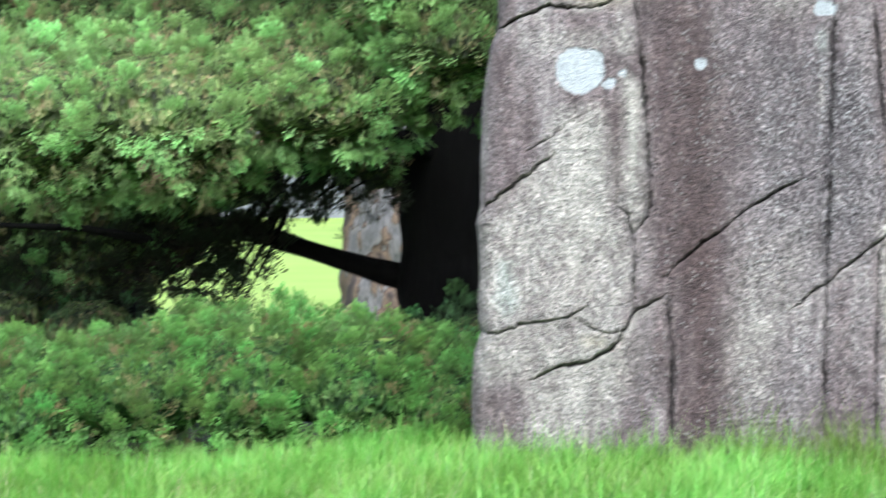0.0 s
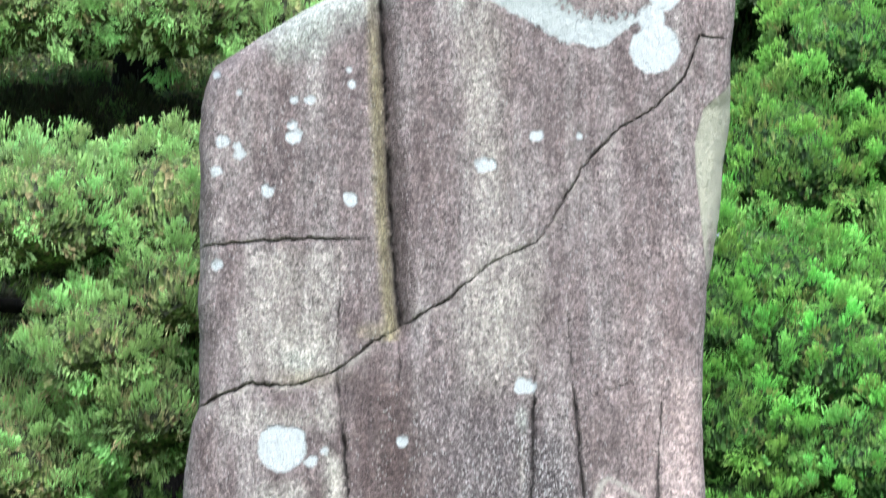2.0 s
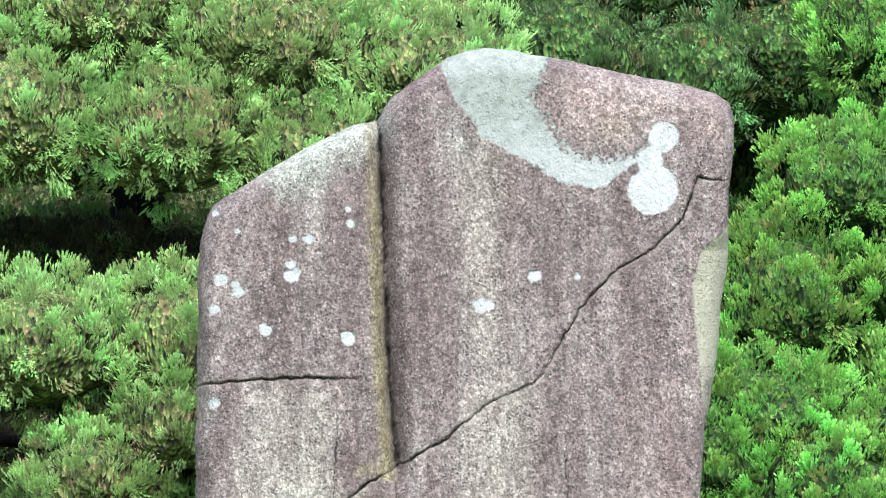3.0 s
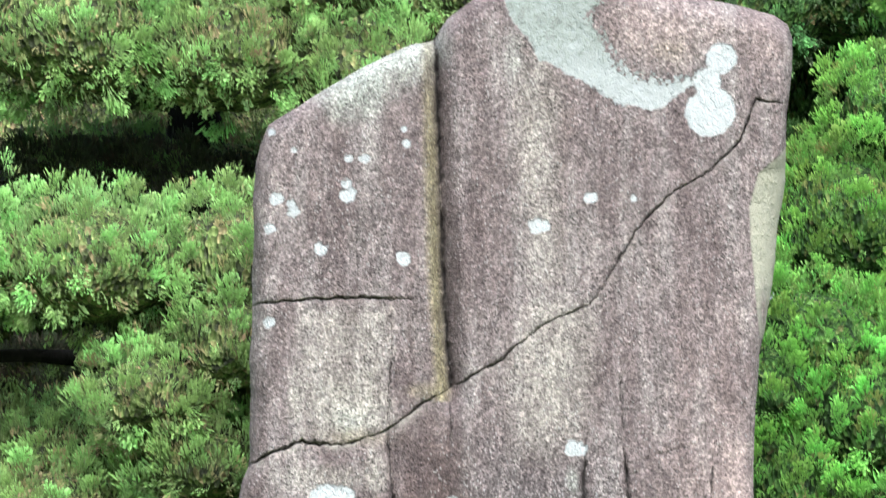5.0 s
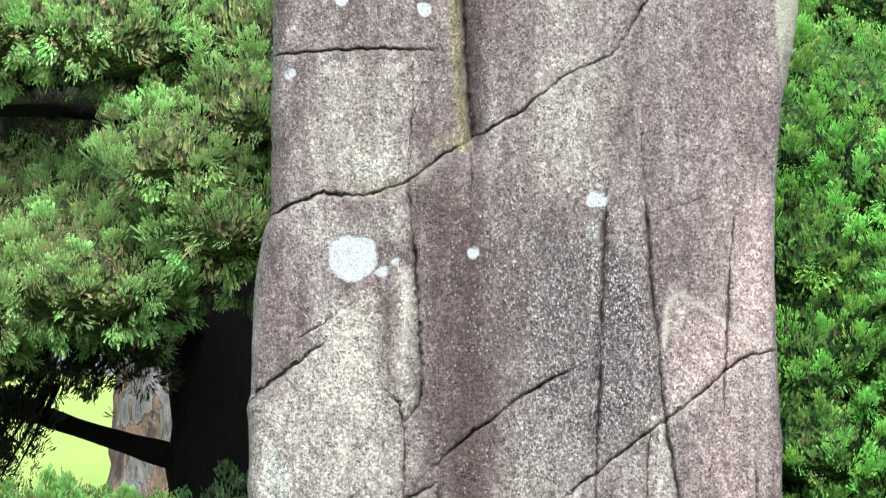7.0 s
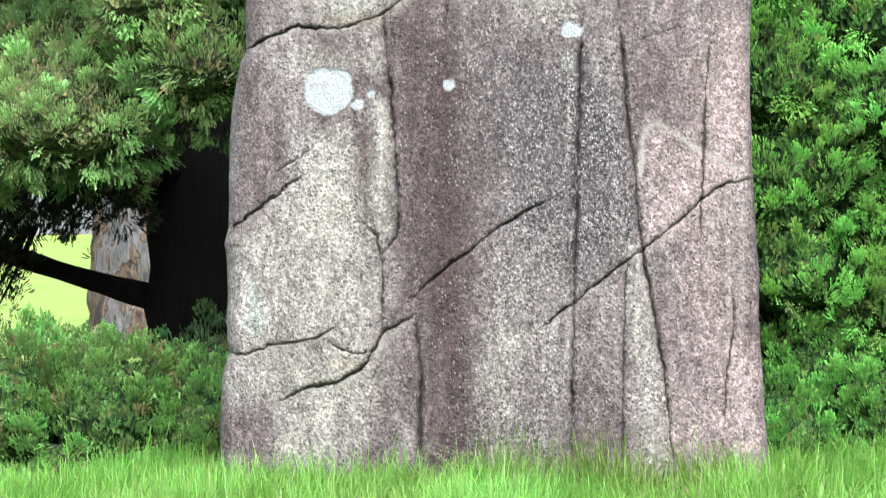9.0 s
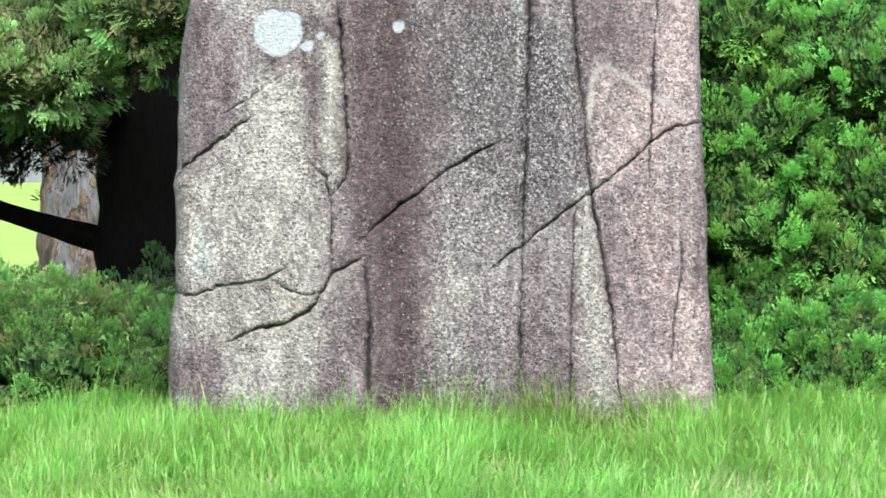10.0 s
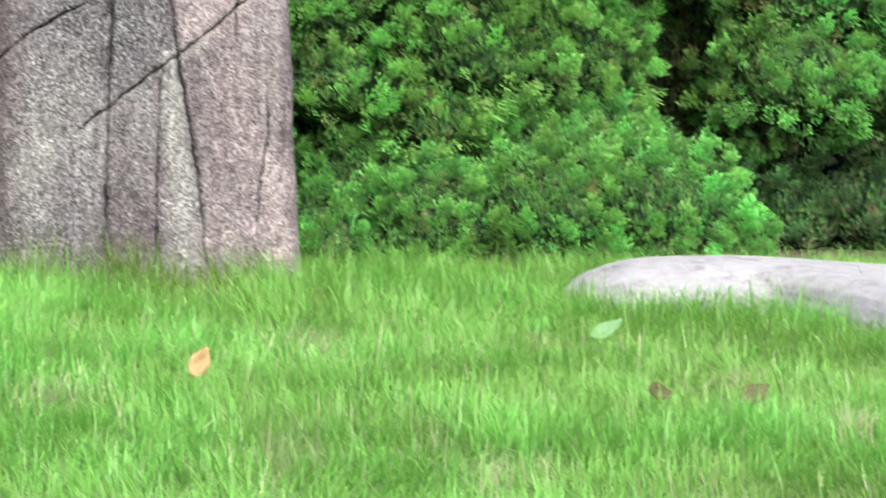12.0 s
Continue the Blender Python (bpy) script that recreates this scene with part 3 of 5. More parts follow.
    lich = np.maximum(lich, long_crust)
    nx_, nz_ = X + 0.03 * cloudy(X * 7, Z * 5, seed=94), Z + 0.03 * cloudy(X * 7, Z * 5, seed=96)
    where = (nx_, nz_)
    pale = 0.62 * patch(*where, [(-0.654, 1.16), (-0.503, 1.19), (-0.463, 0.977), (-0.453, 0.836), (-0.406, 0.775), (-0.391, 0.46), (-0.464, 0.394), (-0.6, 0.44), (-0.748, 0.414),
                                 (-0.91, 0.39), (-0.944, 0.512), (-0.939, 0.796), (-0.706, 0.978)], 0.05)
    pale += 0.4 * patch(*where, [(-0.624, 1.16), (-0.507, 1.176), (-0.479, 0.977), (-0.463, 0.795), (-0.625, 0.674), (-0.686, 0.836), (-0.665, 0.978)], 0.08)
    pale += 1.0 * patch(X, nz_, [(-0.43, 1.321), (-0.361, 1.28), (-0.348, 0.815), (-0.386, 0.754), (-0.422, 0.835)], 0.03)
    pale += 0.8 * patch(*where, [(-0.769, 0.177), (-0.667, 0.228), (-0.444, 0.329), (-0.363, 0.349), (-0.465, 0.065), (-0.6, -0.1), (-0.749, -0.1)], 0.07)
    pale += 0.72 * patch(*where, [(-0.96, 0.36), (-0.626, 0.41), (-0.545, 0.43), (-0.444, 0.379), (-0.546, 0.268), (-0.789, 0.207), (-0.96, 0.21)], 0.05)
    pale += 0.6 * patch(*where, [(0.117, 1.956), (0.309, 2.008), (0.32, 1.795), (0.28, 1.55), (0.098, 1.56), (0.05, 1.794)], 0.12)
    pale += 0.42 * patch(*where, [(-0.684, 2.043), (-0.37, 2.045), (-0.368, 1.629), (-0.67, 1.547)], 0.05) + 0.5 * spot(X, Z, -0.5, 1.65, 0.12, 0.09) + 0.4 * spot(X, Z, -0.72, 1.7, 0.03, 0.15)
    pale += 0.85 * patch(*where, [(0.488, 0.733), (0.549, 0.753), (0.62, 0.246), (0.64, -0.1), (0.529, -0.1), (0.498, 0.429)], 0.05) + 0.28 * patch(*where, [(-0.018, 0.774), (0.286, 0.834), (0.286, 0.388), (0.002, 0.348)], 0.12)
    pale += 0.55 * spot(X, Z, 0.14, 2.72, 0.09, 0.3) + 0.35 * spot(X, Z, 0.18, 2.25, 0.09, 0.3) + 0.5 * spot(X, Z, -0.62, 1.42, 0.2, 0.05) + 0.45 * spot(X, Z, -0.42, 1.46, 0.04, 0.1)
    pale += 0.6 * spot(X, Z, 0.852, 0.72, 0.016, 0.25) + 0.45 * spot(X, Z, 0.9, 0.6, 0.014, 0.3) + 0.5 * spot(X, Z, 0.02, 0.25, 0.1, 0.3) + 0.35 * spot(X, Z, 0.28, 1.25, 0.02, 0.12)
    # scar of a flake that came off, with a bright rim
    scar = [(0.533, 1.0), (0.545, 1.14), (0.56, 1.185), (0.59, 1.208), (0.65, 1.173), (0.731, 1.113), (0.8, 1.075), (0.873, 1.039)]
    flake = polyline(X + 0.006 * cloudy(X * 30, Z * 30, seed=95), Z + 0.008 * cloudy(X * 30, Z * 30, seed=96), scar)
    chipped = np.exp(-((flake / 0.0085) ** 2)) * np.clip(0.75 + cloudy(X * 25, Z * 25, seed=97), 0, 1)
    rosy = 0.34 * patch(*where, scar + [(0.8, 0.94), (0.56, 0.72)], 0.04) + 0.45 * patch(*where, [(0.751, 1.086), (0.883, 1.025), (0.752, 0.914)], 0.02)
    rosy += 0.8 * patch(*where, [(0.85, 0.4), (0.96, 0.36), (0.98, -0.1), (0.82, -0.1)], 0.08) + 0.5 * spot(X, Z, 0.72, 0.1, 0.12, 0.14) + 0.3 * spot(X, Z, 0.85, 1.25, 0.09, 0.3) + 0.55 * spot(X, Z, 0.6, 3.06, 0.25, 0.13)
    rosy += 0.35 * patch(*where, [(0.6, 1.5), (0.93, 1.5), (0.96, 0.3), (0.66, 0.3), (0.56, 0.8)], 0.2) + 0.4 * spot(X, Z, 0.87, 1.3, 0.05, 0.25)
    rosy += 0.3 * spot(X, Z, 0.78, 0.6, 0.1, 0.3) + 0.3 * spot(X, Z, 0.95, 3.0, 0.1, 0.2) + 0.2 * spot(X, Z, -0.8, 2.5, 0.12, 0.3) + 0.25 * spot(X, Z, 0.8, 1.9, 0.2, 0.4)
    dark = 0.85 * patch(*where, [(-0.33, 1.563), (-0.218, 1.64), (-0.09, 1.5), (-0.06, 0.936), (-0.05, 0.511), (-0.06, -0.1), (-0.23, -0.1), (-0.261, 0.511), (-0.362, 0.511), (-0.335, 1.038)], 0.09)
    dark += 0.35 * spot(X, Z, -0.14, 0.95, 0.05, 0.5) + 0.95 * patch(X, nz_, [(-0.478, 1.21), (-0.435, 1.21), (-0.43, 0.846), (-0.463, 0.846)], 0.03) + 0.4 * spot(X, Z, -0.36, 0.3, 0.1, 0.2)
    dark += 0.6 * patch(*where, [(-1.0, 0.198), (-0.789, 0.197), (-0.83, 0.02), (-1.0, 0.0)], 0.07) + 0.55 * patch(*where, [(0.46, 1.4), (0.6, 1.45), (0.68, 1.23), (0.6, 1.21), (0.54, 1.19), (0.53, 1.0)], 0.09)
    dark += 0.3 * spot(X, Z, 0.4, 2.35, 0.25, 0.3) + 0.35 * spot(X, Z, -0.55, 2.32, 0.2, 0.2) + 0.3 * spot(X, Z, -0.04, 2.5, 0.08, 0.5) + 0.3 * spot(X, Z, -0.8, 1.15, 0.1, 0.14) + 0.3 * spot(X, Z, 0.38, 0.25, 0.07, 0.35)
    dark += 0.35 * spot(X, Z, -0.29, 1.95, 0.05, 0.25) + 0.3 * spot(X, Z, -0.85, 2.15, 0.05, 0.15) + 0.3 * spot(X, Z, 0.2, 0.05, 0.3, 0.1) + 0.6 * spot(X, Z, -0.71, 0.625, 0.018, 0.018)
    grey = 0.75 * patch(*where, [(-0.037, 1.52), (0.287, 1.5), (0.48, 1.3), (0.52, 1.1), (0.529, 0.76), (0.286, 0.62), (-0.018, 0.78)], 0.14)
    grey += 0.35 * patch(*where, [(0.3, 1.35), (0.45, 1.35), (0.519, 0.773), (0.3, 0.591)], 0.06) + 0.4 * spot(X, Z, 0.12, 0.5, 0.2, 0.3) + 0.35 * spot(X, Z, 0.15, 0.1, 0.3, 0.2) + 0.35 * spot(X, Z, 0.66, 0.72, 0.12, 0.14) + 0.3 * spot(X, Z, -0.5, 2.3, 0.15, 0.2)
    gx = np.interp(Z, [1.749, 1.884, 2.129, 2.458, 2.768, 3.02], [-0.157, -0.171, -0.187, -0.202, -0.213, -0.226])
    ochre = (Z > 1.7) * np.exp(-(((X - gx + 0.03) / 0.026) ** 2)) * np.clip(1.15 - (Z - 2.5) / 0.7, 0.5, 1) + 0.5 * spot(X, Z, -0.25, 1.735, 0.07, 0.035) + 0.4 * spot(X, Z, -0.5, 1.57, 0.15, 0.04)
    ochre += 0.3 * spot(X, Z, 0.62, 2.98, 0.12, 0.06) + 0.4 * spot(X, Z, -0.53, 0.345, 0.07, 0.035)
    wash = 1.1 * patch(*where, [(-0.612, 2.823), (-0.53, 2.95), (-0.267, 3.05), (-0.236, 2.962), (-0.317, 2.899), (-0.418, 2.836), (-0.468, 2.763), (-0.55, 2.762)], 0.1) + 0.4 * spot(X, Z, 0.06, 2.95, 0.05, 0.12) + 0.35 * spot(X, Z, -0.52, 1.62, 0.1, 0.06)
    wash += 0.5 * spot(X, Z, 0.28, 1.42, 0.025, 0.06) + 0.8 * patch(*where, [(-0.87, 0.61), (-0.83, 0.62), (-0.8, 0.47), (-0.84, 0.45), (-0.88, 0.5)], 0.03)
    fx = np.interp(Z, [1.92, 1.945, 2.044, 2.165, 2.29, 2.41, 2.533, 2.6, 2.68], [0.97, 0.944, 0.934, 0.924, 0.911, 0.907, 0.94, 1.02, 1.07])
    cream = np.clip((X - fx) / 0.01, 0, 1) * (Z > 1.92) * (Z < 2.66) * (1 - 0.8 * spot(X, Z, 0.962, 2.03, 0.014, 0.09))
    none = np.zeros(len(back))
    attrs = {"lichen": np.clip(lich, -0.1, 0.1), "old_crust": aged, "ragged": ragged, "pale": pale, "rosy": rosy, "seam": np.r_[seam.ravel(), none + 3.0], "lip": np.maximum(np.r_[lip.ravel(), none], 2.6 * chipped),
             "dark": dark, "grey": grey, "ochre": ochre, "wash": wash, "cream": cream}
    attrs = {key: val if key in ("lichen", "seam") else np.clip(val, 0, 1) for key, val in attrs.items()}
    ob = new("standing_stone", mesh_of("standing_stone", vv, [q1, q2], [STONE], True, None, attrs))
    tagged(ob, "tall cracked granite standing stone with white lichen patches", "standing stone")


standing_stone()


# ---- foliage ----
RNG = np.random.default_rng(7)


def spray(shoots, height, girth, length, width, rng):
    """One upright broom of blunt scaly shoots: verts, quads, tip values."""
    vs, fs, tips = [], [], []
    for _ in range(shoots):
        a = rng.uniform(0, 2 * math.pi)
        out = np.array([math.cos(a), math.sin(a), 0.0])
        q = math.sqrt(rng.uniform(0, 1))
        t = rng.uniform(0, 1) ** 0.55 * (1 - 0.35 * q * q)
        root = out * q * girth * (0.35 + 0.65 * t) + np.array([0, 0, height * t])
        lean = out * q * rng.uniform(0.1, 0.6) + np.array([0, 0, 1.0]) + rng.normal(0, 0.12, 3)
        lean /= np.linalg.norm(lean)
        ln = length * rng.uniform(0.65, 1.2)
        face = rng.uniform(0, 2 * math.pi)
        across = np.cross(lean, [math.cos(face), math.sin(face), 0.0])
        across /= np.linalg.norm(across)
        n0 = len(vs)
        mid = root + lean * ln * 0.8
        w = width * rng.uniform(0.7, 1.25)
        vs += [root, mid - across * w, root + lean * ln, mid + across * w]
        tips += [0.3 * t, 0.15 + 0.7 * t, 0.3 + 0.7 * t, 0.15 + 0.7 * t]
        fs.append((n0, n0 + 1, n0 + 2, n0 + 3))
    return np.array(vs), np.array(fs), np.array(tips)


SPRAYS = [spray(21, 0.06, 0.03, 0.027, 0.0049, RNG) for _ in range(5)]
LOOSE = [spray(17, 0.072, 0.042, 0.038, 0.0035, RNG) for _ in range(3)]


def crown_mesh(name, lobes, mats, density=600, seed=1, loose=0.25, dead=0.08, size=1.0, crest=9.0, hearts=True, core=0.67):
    """Leafy lobes (x, y, z, rx, ry, rz) dressed with brooms of shoots round solid hearts coloured as shade."""
    rng = np.random.default_rng(seed)
    lobes = np.array(lobes, float)
    place, axis, heads, fresh = [], [], [], []
    for i, (cx, cy, cz, rx, ry, rz) in enumerate(lobes):
        area = 4 * math.pi * (((rx * ry) ** 1.6 + (rx * rz) ** 1.6 + (ry * rz) ** 1.6) / 3) ** (1 / 1.6)
        total = area * density * (1.0 if cy < 2.5 or cz > crest else 0.4)
        # old foliage lies close all over; heads of new growth stand out of it
        for rep, n, lo, hi, new_growth in ((1, int(total * 0.42), 0.8, 0.92, 0.0), (9, int(total * 0.58 / 9), 0.92, 1.14, 1.0)):
            kk = np.arange(n) + 0.5
            up, go = 1 - 2 * kk / max(n, 1), kk * 2.39996 + i
            d = np.c_[np.sqrt(1 - up * up) * np.cos(go), np.sqrt(1 - up * up) * np.sin(go), up] + rng.normal(0, 1.0 / math.sqrt(n + 1), (n, 3))
            d /= np.linalg.norm(d, axis=1)[:, None]
            # the far side and the underside are thinner
            d = d[rng.uniform(size=n) < np.where(d[:, 1] > 0.2, 0.06, 1.0) * np.where(d[:, 2] < -0.5, 0.45, 1.0)]
            swell = 1 + 0.16 * cloudy(d[:, 0] * 2.2 + i * 7, d[:, 1] * 2.2, d[:, 2] * 2.2, seed=seed)
            p = np.array([cx, cy, cz]) + d * [rx, ry, rz] * (swell * rng.uniform(lo, hi, len(d)))[:, None]
            inside = np.zeros(len(p), bool)
            for o in np.delete(lobes, i, 0):
                inside |= (((p - o[:3]) / (o[3:] * 0.86)) ** 2).sum(1) < 1
            p, d = p[~inside], d[~inside]
            nrm = d / [rx, ry, rz]
            nrm /= np.linalg.norm(nrm, axis=1)[:, None]
            ax = nrm * 0.42 + [0, 0, 0.9] + rng.normal(0, 0.3 - 0.18 * new_growth, p.shape)
            low = nrm[:, 2] < -0.45
            ax[low] += nrm[low] * 0.5 - np.array([0, 0, 0.9])
            ax /= np.linalg.norm(ax, axis=1)[:, None]
            big = rng.uniform(0.65, 1.3, len(p))
            off = rng.normal(0, 1, (len(p), rep, 3)) * (rep > 1)
            off -= (off * ax[:, None]).sum(-1, keepdims=True) * ax[:, None] * 0.6
            # a head is domed: its outer brooms sit lower
            lift = rng.uniform(-0.015, 0.03, (len(p), rep)) - 0.011 * (off**2).sum(-1)
            pp = p[:, None] + off * (0.024 * size * big)[:, None, None] + ax[:, None] * (lift * big[:, None])[..., None]
            aa = ax[:, None] + off * 0.2
            axis.append((aa / np.linalg.norm(aa, axis=-1, keepdims=True)).reshape(-1, 3))
            place.append(pp.reshape(-1, 3))
            heads.append(np.repeat(rng.normal(0, 0.2, len(p)), rep))
            # low old sprays take the darker colours, so shade between heads is partly colour
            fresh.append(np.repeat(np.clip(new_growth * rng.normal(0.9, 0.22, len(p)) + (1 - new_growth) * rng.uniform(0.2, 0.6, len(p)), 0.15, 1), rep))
    p, ax, head, fresh = np.concatenate(place), np.concatenate(axis), np.concatenate(heads), np.concatenate(fresh)
    ok = p[:, 2] > ground_height(p[:, 0], p[:, 1]) + 0.01
    p, ax, head, fresh = p[ok], ax[ok], head[ok], fresh[ok]
    kind = np.where(rng.uniform(size=len(p)) < loose, 5 + rng.integers(0, 3, len(p)), rng.integers(0, 5, len(p)))
    patch = cloudy(p[:, 0] * 2.3, p[:, 1] * 2.3, p[:, 2] * 2.3, seed=seed + 3)
    tone = np.clip(0.5 + 0.3 * patch + head + rng.normal(0, 0.08, len(p)), 0, 1)
    gone = (rng.uniform(size=len(p)) < dead * np.where(fresh < 0.45, 1.8, 0.3) * (1 + 2.5 * (patch < -0.25))).astype(float) * rng.uniform(0.4, 1, len(p))
    V, F, tips, tones, deads, base = [], [], [], [], [], 0
    for k, (sv, sf, st) in enumerate(SPRAYS + LOOSE):
        sel = np.where(kind == k)[0]
        if not len(sel):
            continue
        w = ax[sel]
        ref = np.where(np.abs(w[:, 2:]) < 0.95, [[0.0, 0.0, 1.0]], [[1.0, 0.0, 0.0]])
        u = np.cross(ref, w)
        u /= np.linalg.norm(u, axis=1)[:, None]
        v = np.cross(w, u)
        turn = rng.uniform(0, 2 * math.pi, len(sel))[:, None]
        u, v = u * np.cos(turn) + v * np.sin(turn), v * np.cos(turn) - u * np.sin(turn)
        sc = (size * rng.uniform(0.6, 1.15, len(sel)))[:, None, None]
        out = p[sel][:, None] + sc * (sv[None, :, :1] * u[:, None] + sv[None, :, 1:2] * v[:, None] + (sv[None, :, 2:] - 0.035) * w[:, None])
        V.append(out.reshape(-1, 3))
        F.append((sf[None] + (base + np.arange(len(sel)) * len(sv))[:, None, None]).reshape(-1, 4))
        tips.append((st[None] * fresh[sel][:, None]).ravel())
        tones.append(np.repeat(tone[sel], len(sv)))
        deads.append(np.repeat(gone[sel], len(sv)))
        base += len(sel) * len(sv)
    # hearts of the lobes: solid cores, coloured like the shade between sprays
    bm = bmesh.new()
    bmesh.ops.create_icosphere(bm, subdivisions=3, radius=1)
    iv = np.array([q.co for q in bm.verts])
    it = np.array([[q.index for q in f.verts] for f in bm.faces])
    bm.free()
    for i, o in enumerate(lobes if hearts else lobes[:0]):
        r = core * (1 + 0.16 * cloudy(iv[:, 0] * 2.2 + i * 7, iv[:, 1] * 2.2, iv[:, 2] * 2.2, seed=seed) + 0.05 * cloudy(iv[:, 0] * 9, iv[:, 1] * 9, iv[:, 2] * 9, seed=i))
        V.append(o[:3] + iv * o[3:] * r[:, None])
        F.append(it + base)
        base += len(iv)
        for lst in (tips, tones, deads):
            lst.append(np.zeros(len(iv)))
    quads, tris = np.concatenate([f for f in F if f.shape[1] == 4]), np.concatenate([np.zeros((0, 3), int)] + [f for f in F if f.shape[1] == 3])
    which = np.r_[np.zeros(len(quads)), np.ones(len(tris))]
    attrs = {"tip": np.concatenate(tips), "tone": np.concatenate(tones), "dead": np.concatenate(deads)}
    return mesh_of(name, np.concatenate(V), [quads, tris], mats, False, which, attrs)


def lobes_in(rng, n, lo, hi, r=(0.28, 0.5), flat=0.75):
    c = rng.uniform(lo, hi, (n, 3))
    s = rng.uniform(*r, n)
    return [(*c[i], s[i] * rng.uniform(0.95, 1.3), s[i], s[i] * flat * rng.uniform(0.85, 1.15)) for i in range(n)]


def tree(name, label, base, lobes, mats, trunk=None, limbs=(), category="tree", stems=(), **kw):
    t = thing(name, label, category, base)
    inv = Matrix.Translation(base).inverted()
    me = crown_mesh("crown", lobes, mats, **kw)
    me.transform(inv)
    part("crown", me, t)
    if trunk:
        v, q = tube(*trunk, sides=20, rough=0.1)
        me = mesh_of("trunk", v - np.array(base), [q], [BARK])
        part("trunk", me, t, "fibrous bark, shade put into its dark colour")
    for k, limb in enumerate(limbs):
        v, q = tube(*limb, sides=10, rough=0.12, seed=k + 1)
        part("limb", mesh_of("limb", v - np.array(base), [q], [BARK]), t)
    for k, (x, y) in enumerate(stems):
        z = on_ground(x, y)
        v, q = tube([(x, y, z - 0.05), (x + 0.05, y, z + 0.1), (x - 0.04, y + 0.05, z + 0.28)], [0.035, 0.028, 0.012], sides=8, rough=0.12, seed=k + 20)
        part("stem", mesh_of("stem", v - np.array(base), [q], [BARK]), t)
    return t


def on_ground(x, y):
    return float(ground_height(np.array([x * 1.0]), np.array([y * 1.0]))[0])


# shrub in front of the left-hand tree
low_left = [(-1.12, 1.15, -0.02, 0.28, 0.35, 0.28), (-1.5, 1.2, 0.07, 0.36, 0.4, 0.3), (-1.95, 1.2, 0.07, 0.4, 0.4, 0.32), (-2.4, 1.1, 0.06, 0.42, 0.4, 0.27),
            (-2.85, 1.15, 0.0, 0.42, 0.4, 0.27), (-3.3, 1.2, 0.04, 0.45, 0.4, 0.3), (-1.35, 1.6, 0.1, 0.34, 0.3, 0.27), (-1.75, 1.65, 0.1, 0.34, 0.3, 0.27), (-2.2, 1.7, 0.1, 0.5, 0.35, 0.27),
            (-3.0, 1.7, 0.02, 0.5, 0.35, 0.26), (-3.75, 1.3, 0.06, 0.45, 0.4, 0.36)]
tree("low_juniper_shrub", "low spreading green juniper shrub in long grass", (-2.2, 1.2, on_ground(-2.2, 1.2)), low_left, [SPREADING, DENSE], category="shrub", stems=((-1.4, 1.2), (-2.0, 1.2), (-2.6, 1.15), (-3.2, 1.2)), seed=21, density=760, dead=0.08)

# tree with the bare dark trunk and its hanging canopy
canopy = [(-1.2, 1.75, 1.45, 0.42, 0.5, 0.3), (-1.75, 1.6, 1.27, 0.45, 0.5, 0.28), (-2.35, 1.55, 1.22, 0.5, 0.5, 0.33), (-2.95, 1.55, 1.2, 0.5, 0.5, 0.34), (-3.5, 1.6, 1.25, 0.5, 0.5, 0.36), (-0.85, 1.7, 1.75, 0.4, 0.5, 0.34),
           (-1.3, 1.5, 1.72, 0.36, 0.45, 0.28), (-1.75, 1.85, 1.5, 0.42, 0.4, 0.26), (-2.3, 1.9, 1.46, 0.5, 0.4, 0.26), (-2.9, 2.3, 1.55, 0.5, 0.5, 0.3), (-3.5, 2.2, 1.8, 0.5, 0.5, 0.36), (-1.36, 1.28, 1.76, 0.3, 0.35, 0.24)]
canopy += [(-1.02, 1.3, 1.98, 0.3, 0.35, 0.26), (-1.15, 1.35, 1.5, 0.32, 0.35, 0.24), (-1.0, 1.45, 2.3, 0.42, 0.45, 0.36), (-1.6, 1.4, 2.3, 0.46, 0.5, 0.32), (-2.25, 1.5, 2.32, 0.5, 0.5, 0.36), (-2.9, 1.9, 2.3, 0.5, 0.5, 0.36),
           (-3.5, 2.2, 2.3, 0.5, 0.5, 0.36), (-0.55, 1.9, 3.12, 0.46, 0.5, 0.36), (-1.1, 1.75, 3.22, 0.46, 0.5, 0.34), (-1.75, 1.7, 3.28, 0.5, 0.5, 0.36), (-2.4, 1.9, 3.25, 0.5, 0.5, 0.36), (-3.0, 2.1, 3.2, 0.5, 0.5, 0.36)]
canopy += [(-0.1, 2.0, 3.5, 0.5, 0.5, 0.36), (-0.75, 1.8, 3.62, 0.5, 0.5, 0.36), (-1.4, 1.75, 3.75, 0.5, 0.5, 0.36), (-2.1, 1.9, 3.75, 0.5, 0.5, 0.36), (-0.1, 2.2, 3.05, 0.4, 0.4, 0.3), (-0.6, 2.1, 4.05, 0.55, 0.5, 0.36),
           (-1.3, 2.0, 4.15, 0.55, 0.5, 0.36), (-2.0, 2.1, 4.2, 0.5, 0.5, 0.36), (-1.4, 2.5, 4.55, 0.6, 0.5, 0.4), (-1.6, 3.1, 1.6, 0.8, 0.5, 0.33), (-2.6, 3.1, 1.6, 0.8, 0.5, 0.33), (-1.6, 3.2, 2.6, 0.9, 0.5, 0.5)]
